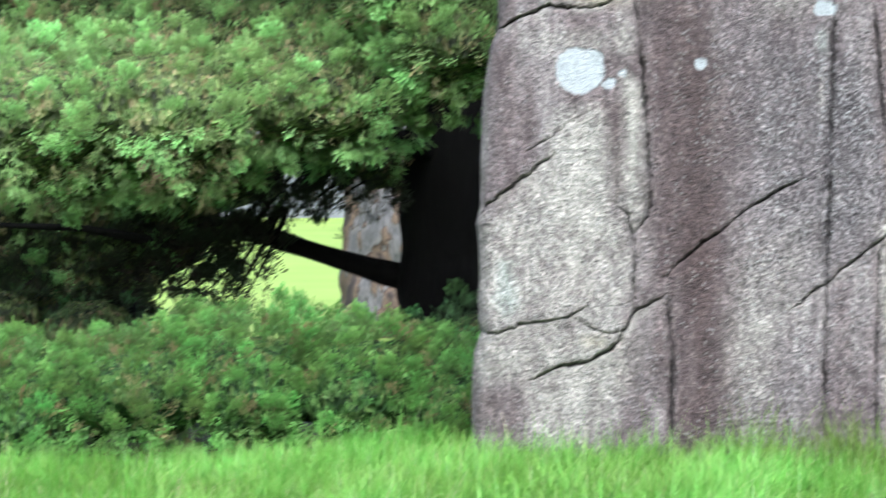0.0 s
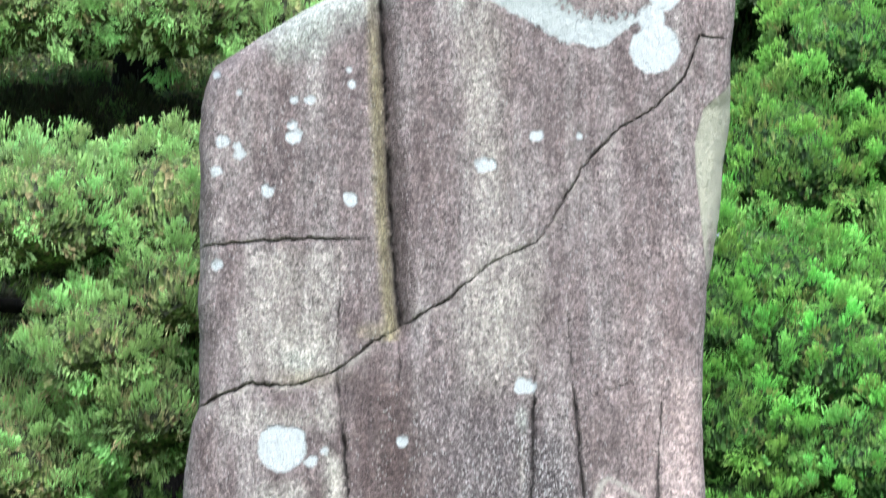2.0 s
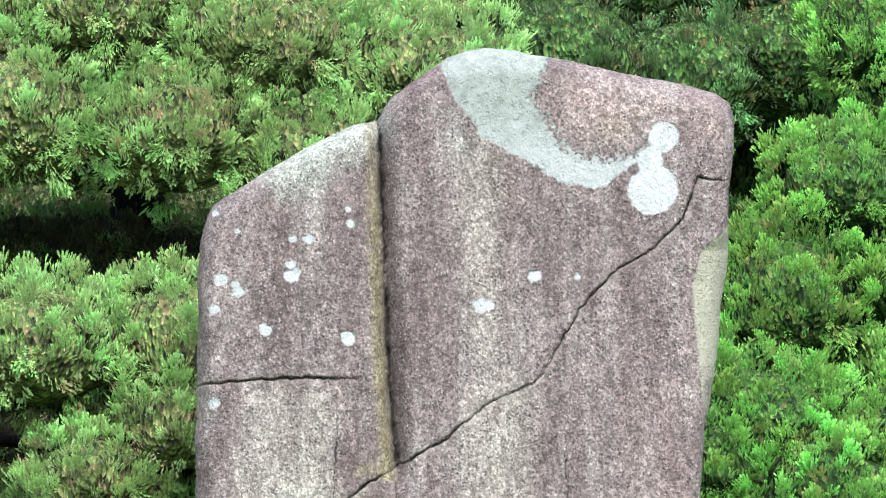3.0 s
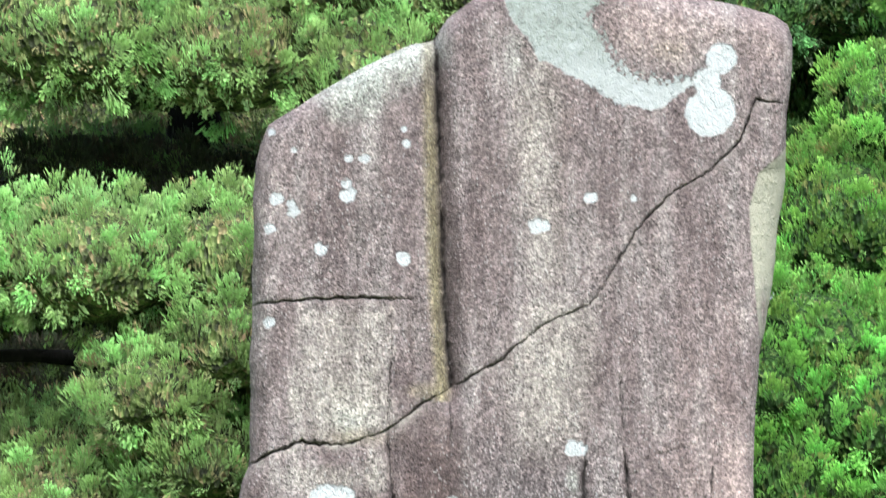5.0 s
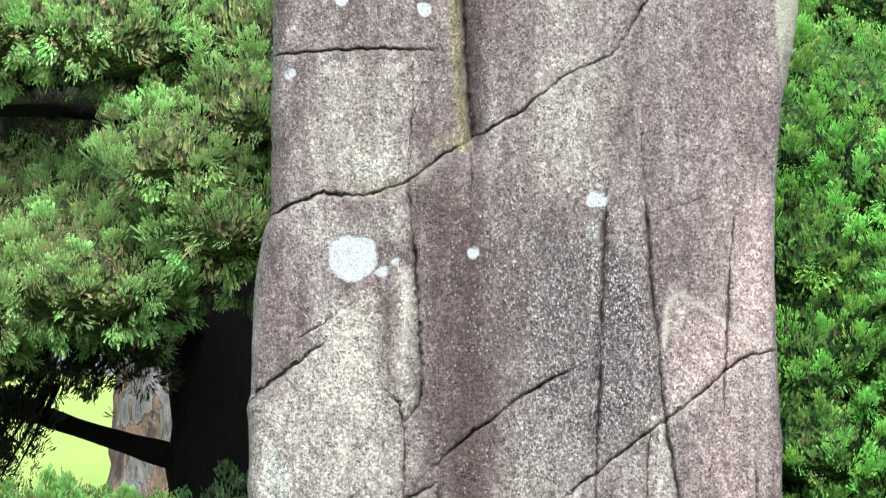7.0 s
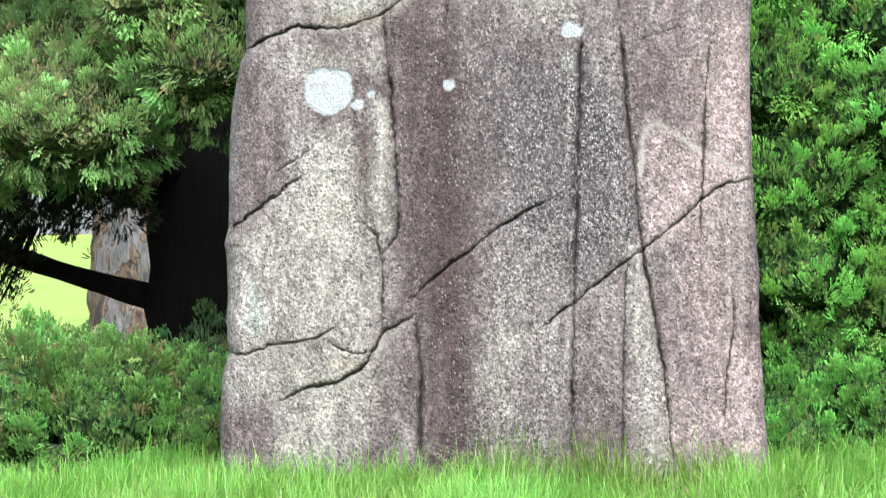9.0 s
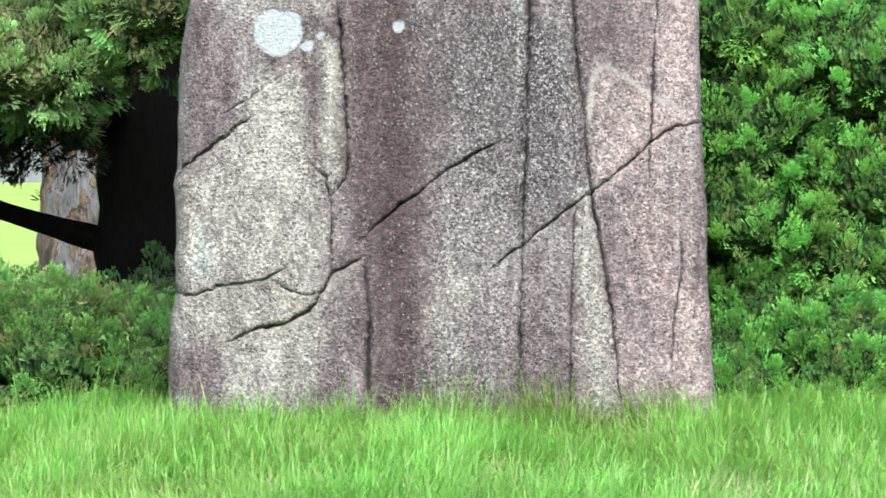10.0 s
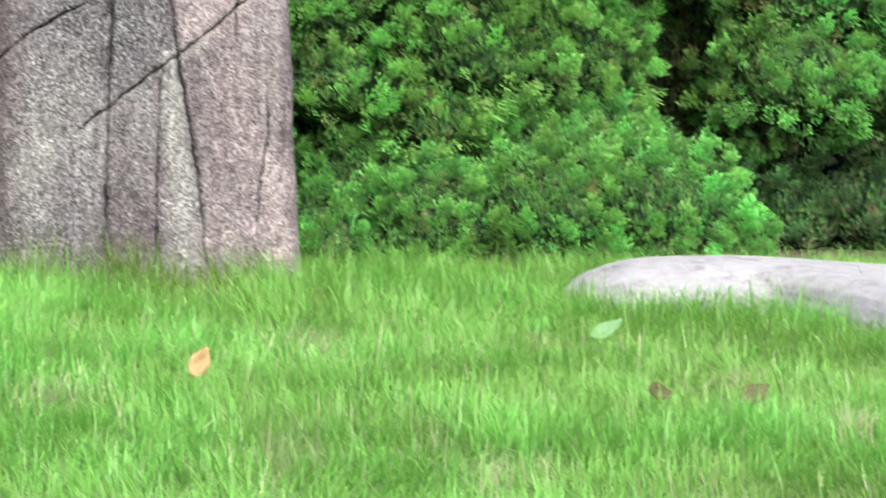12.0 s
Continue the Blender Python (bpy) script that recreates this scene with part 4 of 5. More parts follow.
canopy += [(-2.7, 3.2, 2.6, 0.9, 0.5, 0.5), (-1.5, 3.1, 3.6, 0.9, 0.6, 0.6), (-3.4, 3.2, 2.0, 0.7, 0.5, 0.6), (-2.55, 2.9, 0.82, 0.3, 0.3, 0.2), (-3.0, 2.8, 0.78, 0.4, 0.3, 0.24), (-3.5, 2.7, 0.75, 0.4, 0.3, 0.3),
           (-2.75, 3.2, 1.1, 0.6, 0.3, 0.25), (-1.75, 2.9, 1.2, 0.4, 0.4, 0.24), (-2.6, 2.9, 0.6, 0.26, 0.22, 0.17), (-2.3, 2.95, 0.9, 0.25, 0.2, 0.12), (-2.95, 2.8, 0.5, 0.25, 0.25, 0.16), (-1.82, 2.1, 1.14, 0.3, 0.3, 0.17)]
canopy += [(-1.75, 2.55, 2.82, 0.5, 0.3, 0.2), (-1.1, 2.6, 2.8, 0.4, 0.3, 0.2), (-2.3, 1.75, 1.0, 0.35, 0.35, 0.2), (-2.8, 1.75, 0.98, 0.35, 0.35, 0.2), (-1.72, 2.6, 1.0, 0.2, 0.2, 0.11), (-2.2, 2.5, 0.92, 0.16, 0.16, 0.09), (-1.58, 2.7, 0.96, 0.15, 0.15, 0.12)]
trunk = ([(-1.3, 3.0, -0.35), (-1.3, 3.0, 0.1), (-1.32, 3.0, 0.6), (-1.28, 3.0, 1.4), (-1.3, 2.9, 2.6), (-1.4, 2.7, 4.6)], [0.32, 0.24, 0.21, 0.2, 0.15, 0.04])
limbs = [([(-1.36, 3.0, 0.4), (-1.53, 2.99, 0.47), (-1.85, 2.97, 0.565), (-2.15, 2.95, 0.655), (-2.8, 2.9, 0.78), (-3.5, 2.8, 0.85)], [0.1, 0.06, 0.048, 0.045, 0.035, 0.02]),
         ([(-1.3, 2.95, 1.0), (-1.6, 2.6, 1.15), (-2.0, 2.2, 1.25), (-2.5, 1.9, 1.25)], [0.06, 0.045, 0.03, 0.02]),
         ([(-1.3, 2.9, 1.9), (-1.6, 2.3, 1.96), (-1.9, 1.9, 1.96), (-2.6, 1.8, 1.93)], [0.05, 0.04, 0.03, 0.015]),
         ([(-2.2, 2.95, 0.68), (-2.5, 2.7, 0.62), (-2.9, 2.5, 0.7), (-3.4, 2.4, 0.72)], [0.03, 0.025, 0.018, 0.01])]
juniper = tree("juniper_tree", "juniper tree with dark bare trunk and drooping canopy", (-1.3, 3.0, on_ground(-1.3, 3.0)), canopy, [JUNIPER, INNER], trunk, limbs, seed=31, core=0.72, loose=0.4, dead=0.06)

# lacy hanging boughs under the canopy, shade put into colour, with their bare twigs
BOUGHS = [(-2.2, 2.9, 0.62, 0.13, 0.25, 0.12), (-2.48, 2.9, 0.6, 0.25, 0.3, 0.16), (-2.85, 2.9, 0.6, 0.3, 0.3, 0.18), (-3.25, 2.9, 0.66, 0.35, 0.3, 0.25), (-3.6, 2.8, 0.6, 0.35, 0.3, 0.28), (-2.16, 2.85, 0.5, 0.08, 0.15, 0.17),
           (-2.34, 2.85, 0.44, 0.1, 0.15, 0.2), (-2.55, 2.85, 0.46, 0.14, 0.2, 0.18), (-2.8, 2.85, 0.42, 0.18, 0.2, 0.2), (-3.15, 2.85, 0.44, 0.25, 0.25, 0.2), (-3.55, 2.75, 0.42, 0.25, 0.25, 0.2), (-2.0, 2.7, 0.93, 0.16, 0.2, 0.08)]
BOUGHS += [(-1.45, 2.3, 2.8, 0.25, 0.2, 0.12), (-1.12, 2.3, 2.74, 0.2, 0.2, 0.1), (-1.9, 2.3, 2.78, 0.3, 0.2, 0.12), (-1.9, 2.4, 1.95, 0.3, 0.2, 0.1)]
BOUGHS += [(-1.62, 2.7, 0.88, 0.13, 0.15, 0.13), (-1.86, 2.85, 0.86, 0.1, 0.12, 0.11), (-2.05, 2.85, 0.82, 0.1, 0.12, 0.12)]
me = crown_mesh("hanging_sprays", BOUGHS, [SHADE_DARK, DENSE], density=1150, seed=200, loose=0.8, dead=0.12, crest=0.0, hearts=False)
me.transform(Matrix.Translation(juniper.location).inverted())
tagged(part("hanging_sprays", me, juniper), "dark lacy sprays with shade in their colour", kind="stuff")
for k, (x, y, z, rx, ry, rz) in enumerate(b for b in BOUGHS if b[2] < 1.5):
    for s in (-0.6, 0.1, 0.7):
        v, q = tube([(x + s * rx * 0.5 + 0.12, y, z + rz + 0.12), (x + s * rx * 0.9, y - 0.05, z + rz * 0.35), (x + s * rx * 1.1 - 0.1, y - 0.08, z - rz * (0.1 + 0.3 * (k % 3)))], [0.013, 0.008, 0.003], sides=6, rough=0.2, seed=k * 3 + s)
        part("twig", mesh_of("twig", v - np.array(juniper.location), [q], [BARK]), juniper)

# dense evergreen on the other side
right_wall = [(1.2, 1.32, 0.64, 0.36, 0.4, 0.27), (1.62, 1.35, 0.5, 0.36, 0.4, 0.27), (1.15, 1.7, 0.35, 0.4, 0.45, 0.36), (1.2, 1.35, 1.0, 0.42, 0.45, 0.36), (1.75, 1.35, 0.78, 0.45, 0.45, 0.36), (2.2, 1.65, 0.72, 0.42, 0.45, 0.34), (1.75, 1.2, 1.25, 0.46, 0.45, 0.34), (2.35, 1.5, 1.28, 0.48, 0.45, 0.36),
               (2.9, 2.1, 1.45, 0.4, 0.45, 0.36), (1.15, 1.3, 1.42, 0.4, 0.45, 0.32), (1.55, 1.3, 1.68, 0.42, 0.45, 0.34), (2.15, 1.4, 1.62, 0.42, 0.45, 0.34), (1.08, 1.35, 1.8, 0.3, 0.4, 0.28), (1.3, 1.5, 2.0, 0.44, 0.45, 0.32)]
right_wall += [(1.95, 1.6, 1.93, 0.48, 0.45, 0.36), (2.55, 1.9, 2.0, 0.45, 0.45, 0.36), (0.8, 2.2, 2.3, 0.4, 0.4, 0.34), (1.5, 2.0, 2.55, 0.4, 0.42, 0.36), (2.1, 2.1, 2.65, 0.45, 0.45, 0.36), (1.75, 2.1, 3.05, 0.38, 0.4, 0.32),
               (2.2, 2.3, 3.35, 0.4, 0.4, 0.36), (1.95, 2.4, 3.8, 0.34, 0.35, 0.36), (1.7, 2.6, 1.2, 0.9, 0.5, 0.8), (2.1, 2.7, 2.4, 0.8, 0.5, 0.8), (2.0, 2.7, 3.3, 0.4, 0.4, 0.6)]
tree("evergreen_tree", "dense bright green evergreen tree with bushy sprays", (1.9, 2.4, on_ground(1.9, 2.4)), right_wall, [EVERGREEN, DENSE],
     ([(1.9, 2.5, -0.3), (1.9, 2.5, 0.5), (1.95, 2.5, 2.0), (2.0, 2.5, 3.6)], [0.2, 0.15, 0.1, 0.03]), seed=41, loose=0.2, dead=0.04)

low_right = [(1.15, 1.0, 0.0, 0.32, 0.3, 0.24), (1.6, 1.0, 0.08, 0.36, 0.35, 0.28), (2.05, 1.0, 0.14, 0.36, 0.35, 0.3), (2.5, 1.05, 0.14, 0.36, 0.35, 0.32), (2.78, 1.2, 0.0, 0.24, 0.3, 0.24),
             (1.85, 1.35, 0.36, 0.3, 0.3, 0.22), (2.35, 1.4, 0.38, 0.3, 0.3, 0.2), (1.3, 1.3, 0.28, 0.28, 0.28, 0.2)]
tree("rounded_evergreen_shrub", "rounded bright green evergreen shrub behind the lawn", (1.9, 1.1, on_ground(1.9, 1.1)), low_right, [BRIGHT, DENSE], category="shrub", stems=((1.4, 1.05), (2.0, 1.05), (2.5, 1.1)), seed=51, density=760, loose=0.15, dead=0.03)

far_right = [(3.3, 2.05, 0.66, 0.42, 0.45, 0.3), (3.75, 2.2, 0.62, 0.4, 0.45, 0.28), (3.35, 2.1, 1.08, 0.45, 0.45, 0.36), (3.9, 2.2, 0.95, 0.45, 0.45, 0.4), (3.2, 2.4, 1.6, 0.45, 0.45, 0.4),
             (3.8, 2.4, 1.6, 0.5, 0.45, 0.4), (3.5, 2.6, 2.2, 0.5, 0.45, 0.4), (3.6, 2.9, 1.2, 0.8, 0.5, 0.9), (3.6, 2.8, 2.8, 0.4, 0.4, 0.5)]
tree("evergreen_tree", "evergreen tree with dense sprays and a shaded foot", (3.6, 2.6, on_ground(3.6, 2.6)), far_right, [BRIGHT, DENSE],
     ([(3.6, 2.6, -0.3), (3.6, 2.6, 0.6), (3.6, 2.7, 2.6)], [0.16, 0.12, 0.04]), seed=61, loose=0.25, dead=0.05)

# dark foliage covering the trunk's foot, shade put into its colour
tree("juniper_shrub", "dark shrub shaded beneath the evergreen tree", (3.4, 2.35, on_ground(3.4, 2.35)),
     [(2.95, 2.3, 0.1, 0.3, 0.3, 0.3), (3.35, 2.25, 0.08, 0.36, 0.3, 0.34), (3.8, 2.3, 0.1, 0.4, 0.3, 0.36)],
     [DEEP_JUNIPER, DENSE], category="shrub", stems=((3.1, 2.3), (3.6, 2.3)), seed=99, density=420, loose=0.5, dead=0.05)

r2 = np.random.default_rng(5)
crest_lobes = [(0.1, 3.0, 3.6, 0.5, 0.45, 0.36), (0.6, 2.9, 3.72, 0.45, 0.45, 0.36), (1.15, 2.9, 3.62, 0.45, 0.45, 0.36), (1.65, 3.0, 3.75, 0.45, 0.45, 0.36), (2.3, 3.0, 3.9, 0.5, 0.45, 0.4), (0.3, 3.2, 4.2, 0.5, 0.45, 0.4),
                (0.95, 3.1, 4.2, 0.5, 0.45, 0.4), (1.6, 3.1, 4.3, 0.5, 0.45, 0.4), (2.3, 3.2, 4.5, 0.5, 0.45, 0.4), (0.6, 3.3, 4.7, 0.5, 0.45, 0.4), (1.3, 3.3, 4.8, 0.5, 0.45, 0.4), (2.9, 3.2, 3.7, 0.5, 0.45, 0.5)]
crest_lobes += [(3.0, 3.3, 4.4, 0.5, 0.45, 0.5), (2.0, 3.3, 4.9, 0.5, 0.45, 0.4), (1.3, 3.3, 3.95, 0.5, 0.35, 0.4), (0.8, 3.4, 3.2, 0.8, 0.4, 0.5), (2.0, 3.5, 3.2, 0.8, 0.4, 0.6)]
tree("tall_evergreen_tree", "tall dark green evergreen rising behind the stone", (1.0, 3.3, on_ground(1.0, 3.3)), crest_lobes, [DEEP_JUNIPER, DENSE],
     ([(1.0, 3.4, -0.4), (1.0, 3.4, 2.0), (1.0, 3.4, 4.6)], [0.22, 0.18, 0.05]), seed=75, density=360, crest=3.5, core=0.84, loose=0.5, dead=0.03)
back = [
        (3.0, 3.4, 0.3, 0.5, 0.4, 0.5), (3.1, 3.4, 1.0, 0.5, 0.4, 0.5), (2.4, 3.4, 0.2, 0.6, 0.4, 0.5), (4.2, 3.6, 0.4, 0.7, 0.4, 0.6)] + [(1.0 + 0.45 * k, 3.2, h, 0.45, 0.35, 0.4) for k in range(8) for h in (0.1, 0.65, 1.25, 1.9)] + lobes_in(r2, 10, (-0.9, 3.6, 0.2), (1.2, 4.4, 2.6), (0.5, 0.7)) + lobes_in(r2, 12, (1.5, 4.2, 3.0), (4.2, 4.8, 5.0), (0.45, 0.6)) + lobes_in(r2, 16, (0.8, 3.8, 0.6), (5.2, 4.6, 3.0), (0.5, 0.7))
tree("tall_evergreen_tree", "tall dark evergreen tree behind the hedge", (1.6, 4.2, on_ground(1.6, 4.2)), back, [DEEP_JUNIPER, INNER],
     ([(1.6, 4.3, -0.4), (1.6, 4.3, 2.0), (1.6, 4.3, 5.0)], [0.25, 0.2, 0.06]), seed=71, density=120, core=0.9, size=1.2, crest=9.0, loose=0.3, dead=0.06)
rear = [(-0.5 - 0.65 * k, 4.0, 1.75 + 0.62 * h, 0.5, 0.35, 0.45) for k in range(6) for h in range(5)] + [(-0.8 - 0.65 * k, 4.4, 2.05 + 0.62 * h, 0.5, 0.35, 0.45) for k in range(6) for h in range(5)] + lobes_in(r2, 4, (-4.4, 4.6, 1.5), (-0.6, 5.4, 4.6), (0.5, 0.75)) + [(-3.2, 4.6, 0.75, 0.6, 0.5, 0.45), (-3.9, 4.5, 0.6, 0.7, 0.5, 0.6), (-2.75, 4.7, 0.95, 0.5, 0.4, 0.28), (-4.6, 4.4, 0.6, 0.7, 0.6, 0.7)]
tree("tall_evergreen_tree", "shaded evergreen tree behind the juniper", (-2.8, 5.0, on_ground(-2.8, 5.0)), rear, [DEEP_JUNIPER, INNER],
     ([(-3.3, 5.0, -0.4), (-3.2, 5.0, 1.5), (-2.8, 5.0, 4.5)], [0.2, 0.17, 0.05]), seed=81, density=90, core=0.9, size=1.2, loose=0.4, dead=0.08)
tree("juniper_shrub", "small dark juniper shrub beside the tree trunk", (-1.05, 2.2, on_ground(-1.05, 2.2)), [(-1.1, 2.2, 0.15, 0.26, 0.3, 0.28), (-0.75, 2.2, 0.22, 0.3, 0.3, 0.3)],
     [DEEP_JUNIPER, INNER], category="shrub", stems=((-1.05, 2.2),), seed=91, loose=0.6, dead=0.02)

# screens the gap below the canopy; its shade is in the spray colour
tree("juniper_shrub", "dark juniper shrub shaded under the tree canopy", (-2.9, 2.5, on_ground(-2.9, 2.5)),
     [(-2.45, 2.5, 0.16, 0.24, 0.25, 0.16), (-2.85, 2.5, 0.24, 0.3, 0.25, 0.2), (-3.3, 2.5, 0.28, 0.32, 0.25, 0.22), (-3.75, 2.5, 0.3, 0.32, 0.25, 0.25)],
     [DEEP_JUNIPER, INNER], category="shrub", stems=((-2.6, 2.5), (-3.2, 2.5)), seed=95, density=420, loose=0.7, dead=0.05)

# old tree with flaking bark behind the juniper
v, q = tube([(-2.62, 12.5, -0.6), (-2.6, 12.5, -0.35), (-2.58, 12.5, 0.1), (-2.58, 12.5, 0.55), (-2.6, 12.55, 1.37), (-2.7, 12.6, 4.0)], [0.44, 0.36, 0.31, 0.29, 0.31, 0.22], 28, 0.1, 3)
old = thing("flaking_tree", "old tree trunk with flaking grey and tan bark", "tree", (-2.6, 12.5, on_ground(-2.6, 12.5)))
part("trunk", mesh_of("trunk", v - np.array(old.location), [q], [FLAKING]), old)
v, q = tube([(-2.62, 12.53, 0.82), (-3.0, 12.5, 1.12), (-3.55, 12.5, 1.3)], [0.12, 0.1, 0.065], 14, 0.14, 8)
part("limb", mesh_of("limb", v - np.array(old.location), [q], [FLAKING]), old)


# ---- what lies beyond the lawn ----
def block(name, x0, x1, y0, y1, z0, z1, mat):
    bm = bmesh.new()
    bmesh.ops.create_cube(bm, size=1)
    for vtx in bm.verts:
        vtx.co = ((x0 + x1) / 2 + vtx.co.x * (x1 - x0), (y0 + y1) / 2 + vtx.co.y * (y1 - y0), (z0 + z1) / 2 + vtx.co.z * (z1 - z0))
    bmesh.ops.bevel(bm, geom=bm.edges[:], offset=0.05, segments=2, affect="EDGES")
    me = bpy.data.meshes.new(name)
    bm.to_mesh(me)
    bm.free()
    me.materials.append(mat)
    return me


wall = new("far_wall", block("far_wall", -60, 20, 58, 58.6, -0.4, 2.6, RENDERED))
tagged(wall, "long pale grey wall beyond the far lawn", "wall", kind="structure")


# ---- boulder, fallen leaves, grass ----
def boulder():
    bm = bmesh.new()
    bmesh.ops.create_icosphere(bm, subdivisions=6, radius=1)
    v = np.array([p.co for p in bm.verts])
    f = np.array([[p.index for p in t.verts] for t in bm.faces])
    bm.free()
    v = np.sign(v) * np.abs(v) ** 0.62
    v *= (1 + 0.06 * cloudy(v[:, 0] * 1.5, v[:, 1] * 1.5, v[:, 2] * 1.5, seed=3) + 0.015 * cloudy(v[:, 0] * 8, v[:, 1] * 8, v[:, 2] * 8, seed=4))[:, None]
    # the near side reaches further out past the end that tapers into the grass
    reach = np.clip((v[:, 0] * 1.3 + 3.2 - 2.5) / 0.4, 0, 1)
    v[:, 1] *= np.where(v[:, 1] < 0, 1 + 3.3 * reach * reach * (3 - 2 * reach), 1)
    v = v * [1.3, 0.5, 0.26] + [3.2, -0.55, -0.15]
    v[:, 2] -= np.clip(v[:, 0] - 2.1, 0, 2) * 0.07
    tagged(new("boulder", mesh_of("boulder", v, [f], [BOULDER])), "flat pale grey boulder sunk in the grass", "boulder")


boulder()


def fallen_leaf(name, label, place, length, width, mat, rx, ry, rz):
    n, m = 11, 5
    v, q = [], []
    for i in range(n):
        t = i / (n - 1)
        w = width * math.sin(math.pi * (0.06 + 0.9 * t) ** 0.85) * 0.5
        for j in range(m):
            s = j / (m - 1) * 2 - 1
            v.append(((t - 0.5) * length, s * w, 0.25 * w * s * s + 0.1 * length * (t - 0.5) ** 2 * 4 + 0.003 * math.sin(9 * t + 4 * s)))
    for i in range(n - 1):
        for j in range(m - 1):
            q.append((i * m + j, i * m + j + 1, (i + 1) * m + j + 1, (i + 1) * m + j))
    ob = new(name, mesh_of(name, np.array(v), [np.array(q)], [mat]))
    sol = ob.modifiers.new("thickness", "SOLIDIFY")
    sol.thickness = 0.0015
    ob.matrix_world = pose(*place, rx, ry, rz)
    return tagged(ob, label, "leaf", "fallen leaves")


fallen_leaf("fallen_leaf", "curled tan dry leaf lying in green grass", (0.47, -3.05, on_ground(0.47, -3.05) + 0.1), 0.088, 0.056, TAN_LEAF, 70, -62, 15)
fallen_leaf("fallen_leaf", "pale green bleached leaf lying in grass", (1.755, -2.02, on_ground(1.755, -2.02) + 0.06), 0.112, 0.056, PALE_LEAF, 40, -28, 12)

fallen_leaf("fallen_leaf", "small brown dead leaf sunk in grass", (1.64, -3.4, on_ground(1.64, -3.4) + 0.065), 0.08, 0.05, BROWN_LEAF, 62, 10, 25)
fallen_leaf("fallen_leaf", "small brown dead leaf sunk in grass", (1.885, -3.43, on_ground(1.885, -3.43) + 0.065), 0.1, 0.06, BROWN_LEAF, 40, -20, 30)


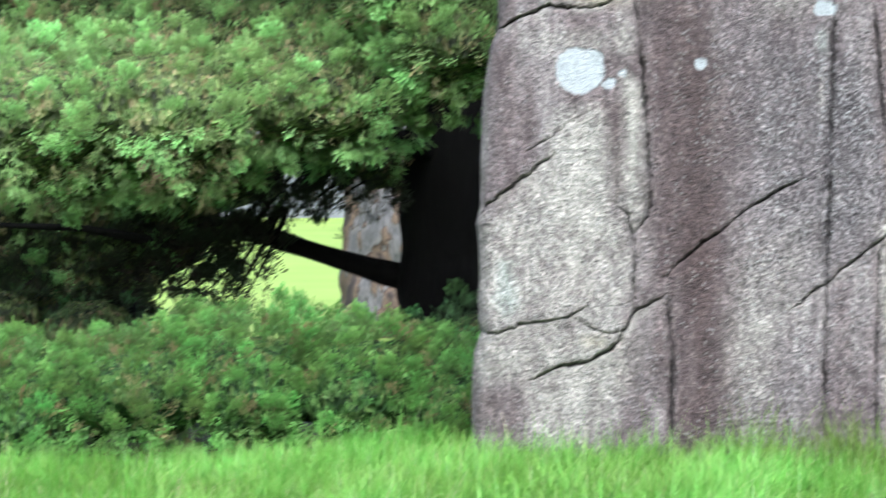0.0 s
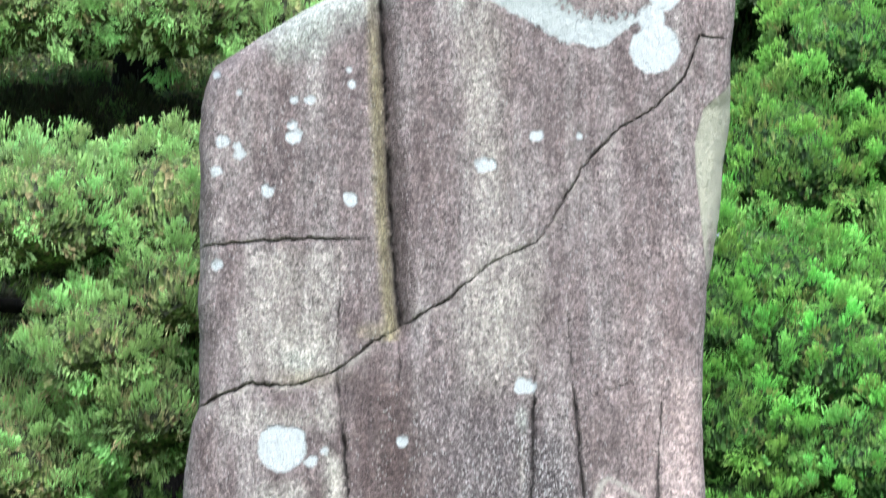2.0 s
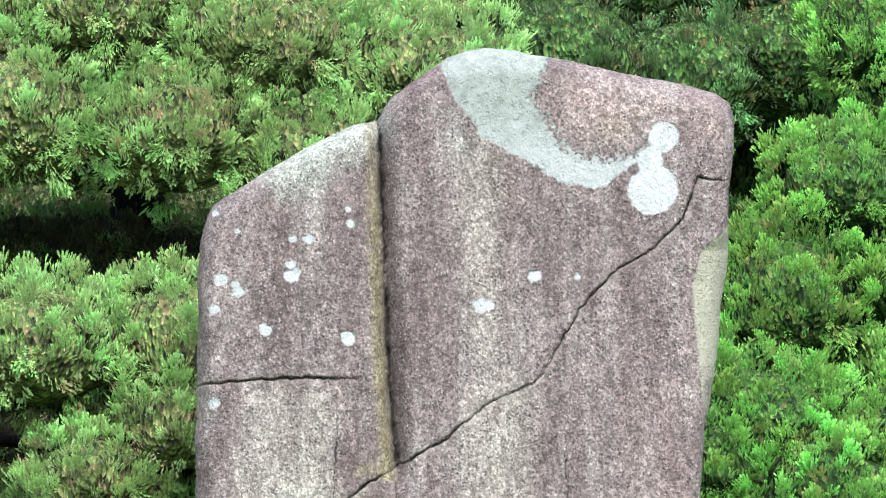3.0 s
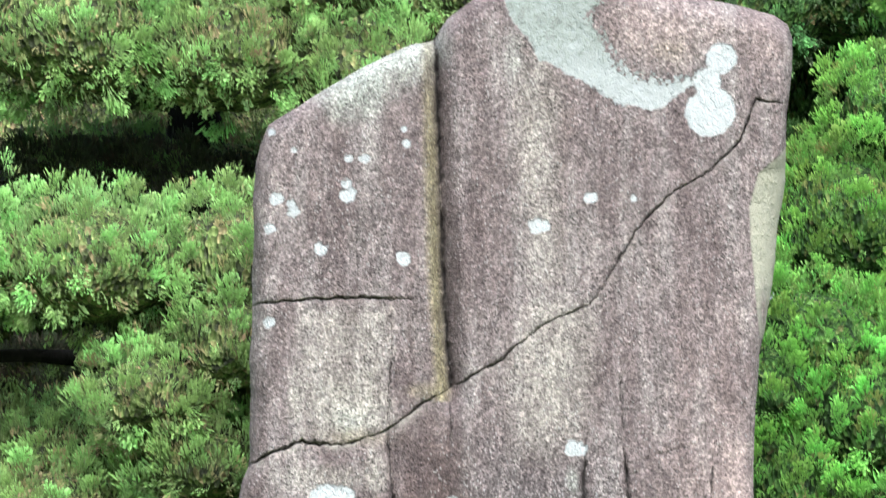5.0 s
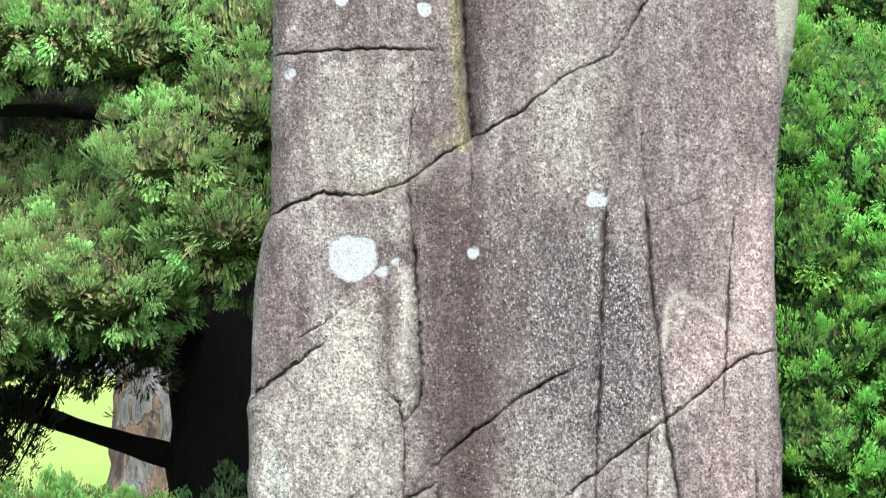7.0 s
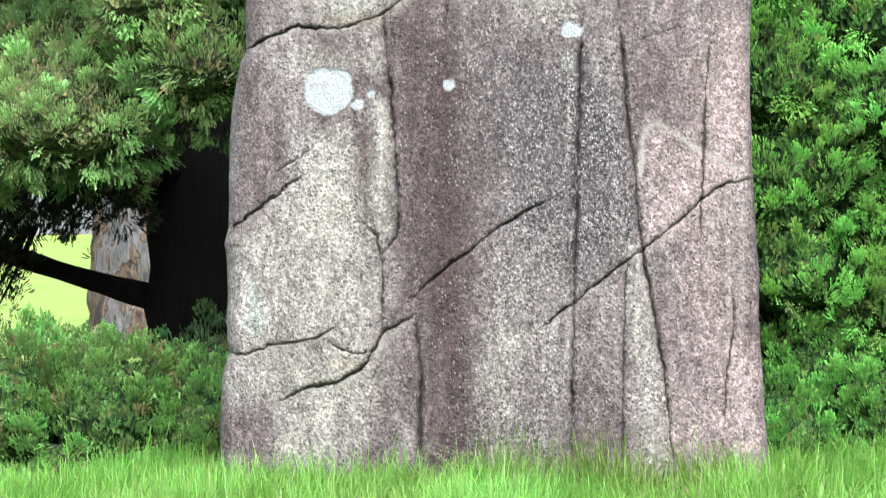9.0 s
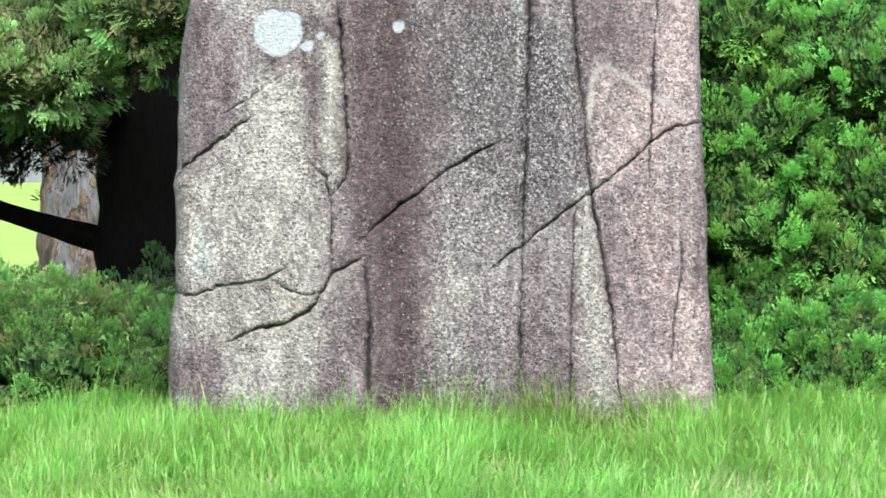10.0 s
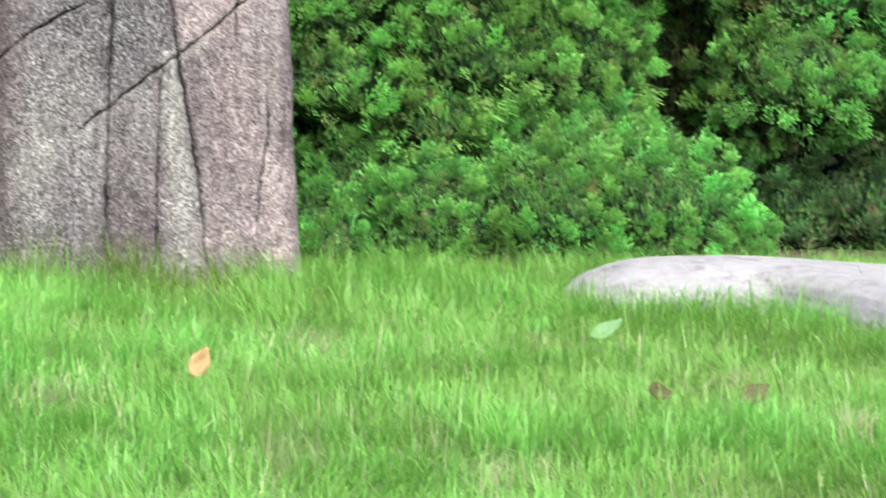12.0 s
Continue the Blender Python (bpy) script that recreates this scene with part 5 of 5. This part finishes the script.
def grass():
    rng = np.random.default_rng(17)
    areas = [(-1.4, 2.5, -5.6, -2.6, 6600), (-3.3, 3.5, -2.6, 0.9, 5400), (-8, 8, -13, 1.5, 70)]
    pts = np.concatenate([np.c_[rng.uniform(x0, x1, int((x1 - x0) * (y1 - y0) * d)), rng.uniform(y0, y1, int((x1 - x0) * (y1 - y0) * d))] for x0, x1, y0, y1, d in areas])
    clump = cloudy(pts[:, 0] * 5, pts[:, 1] * 5, seed=6, octaves=3)
    wide = cloudy(pts[:, 0] * 1.3, pts[:, 1] * 1.3, seed=8, octaves=3)
    keep = rng.uniform(size=len(pts)) < 0.75 + 0.5 * clump
    under = (np.abs(pts[:, 0]) < 0.94) & (pts[:, 1] > 0.04) & (pts[:, 1] < 0.6)
    keep &= ~under
    pts, clump, wide = pts[keep], clump[keep], wide[keep]
    n = len(pts)
    h = np.clip(rng.normal(0.103, 0.03, n) * (1 + 0.35 * clump + 0.2 * wide), 0.03, 0.17)
    h *= 1 - 0.18 * np.clip((-1.0 - pts[:, 1]) / 1.0, 0, 1)
    h *= 1 + 0.45 * np.exp(-(((pts[:, 0] - 0.3) / 0.35) ** 2 + ((pts[:, 1] + 0.12) / 0.2) ** 2))
    h *= 1 + 0.3 * np.exp(-(np.clip(np.abs(pts[:, 0] - 0.5) - 0.9, 0, 9) / 0.3) ** 2 - ((pts[:, 1] + 0.1) / 0.3) ** 2) * (0.6 + clump)
    h *= 1 + 0.28 * np.exp(-(((pts[:, 1] + 0.12) / 0.2) ** 2)) * (rng.uniform(size=n) < 0.4)
    h *= 1 + 0.5 * (rng.uniform(size=n) < 0.03)
    # blades of a tuft lean much the same way
    a = 5.5 * cloudy(pts[:, 0] * 2.6, pts[:, 1] * 2.0, seed=23, octaves=3) + rng.normal(0, 1.3, n)
    lean = np.abs(rng.normal(0.62, 0.42, n)) + 0.15 * (clump < -0.2)
    side = np.c_[np.cos(a + 1.57), np.sin(a + 1.57), np.zeros(n)]
    go = np.c_[np.cos(a) * lean + 0.12 * wide, np.sin(a) * lean, np.ones(n)]
    go /= np.linalg.norm(go, axis=1)[:, None]
    droop = np.c_[np.cos(a), np.sin(a), -0.45 * np.ones(n)] * (rng.uniform(0.05, 0.5, n) * lean * 1.6)[:, None]
    root = np.c_[pts, ground_height(pts[:, 0], pts[:, 1]) - 0.004]
    w = rng.uniform(0.001, 0.0021, n)[:, None]
    H = h[:, None]
    mid = root + go * H * 0.55 + droop * H * 0.3
    tip = root + go * H + droop * H
    v = np.stack([root - side * w, root + side * w, mid - side * w * 0.85, mid + side * w * 0.85, tip], 1).reshape(-1, 3)
    k = (np.arange(n) * 5)[:, None]
    tri = (k[:, None] + np.array([[0, 1, 3], [0, 3, 2], [2, 3, 4]])[None]).reshape(-1, 3)
    tone = np.clip(0.5 + 0.3 * wide + 0.4 * clump + rng.normal(0, 0.16, n), 0, 1)
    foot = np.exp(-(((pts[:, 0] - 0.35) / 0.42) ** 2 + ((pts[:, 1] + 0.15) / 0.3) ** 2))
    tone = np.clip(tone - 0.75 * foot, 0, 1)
    dead = (rng.uniform(size=n) < 0.035 + 0.12 * np.exp(-(((pts[:, 0] - 0.42) / 0.3) ** 2 + ((pts[:, 1] + 0.55) / 0.25) ** 2)) + 0.16 * (clump + 0.3 * wide < -0.42)) * rng.uniform(0.4, 1, n)
    # tufts of bleached dry blades
    for tx, ty, r in ((1.1, -4.35, 0.1), (2.05, -3.75, 0.1), (0.83, -2.15, 0.13), (0.08, -3.2, 0.11), (1.5, -4.95, 0.1), (1.95, -2.95, 0.07), (0.62, -4.1, 0.1)):
        dead = np.maximum(dead, (rng.uniform(size=n) < 0.75 * np.exp(-(((pts[:, 0] - tx) / r) ** 2 + ((pts[:, 1] - ty) / (r * 1.6)) ** 2))) * rng.uniform(0.5, 1, n))
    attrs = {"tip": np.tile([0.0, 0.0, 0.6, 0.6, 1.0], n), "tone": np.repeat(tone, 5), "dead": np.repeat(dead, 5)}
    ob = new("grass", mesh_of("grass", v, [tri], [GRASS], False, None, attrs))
    tagged(ob, "long bright green lawn grass with dry blades", "grass", kind="stuff")


grass()
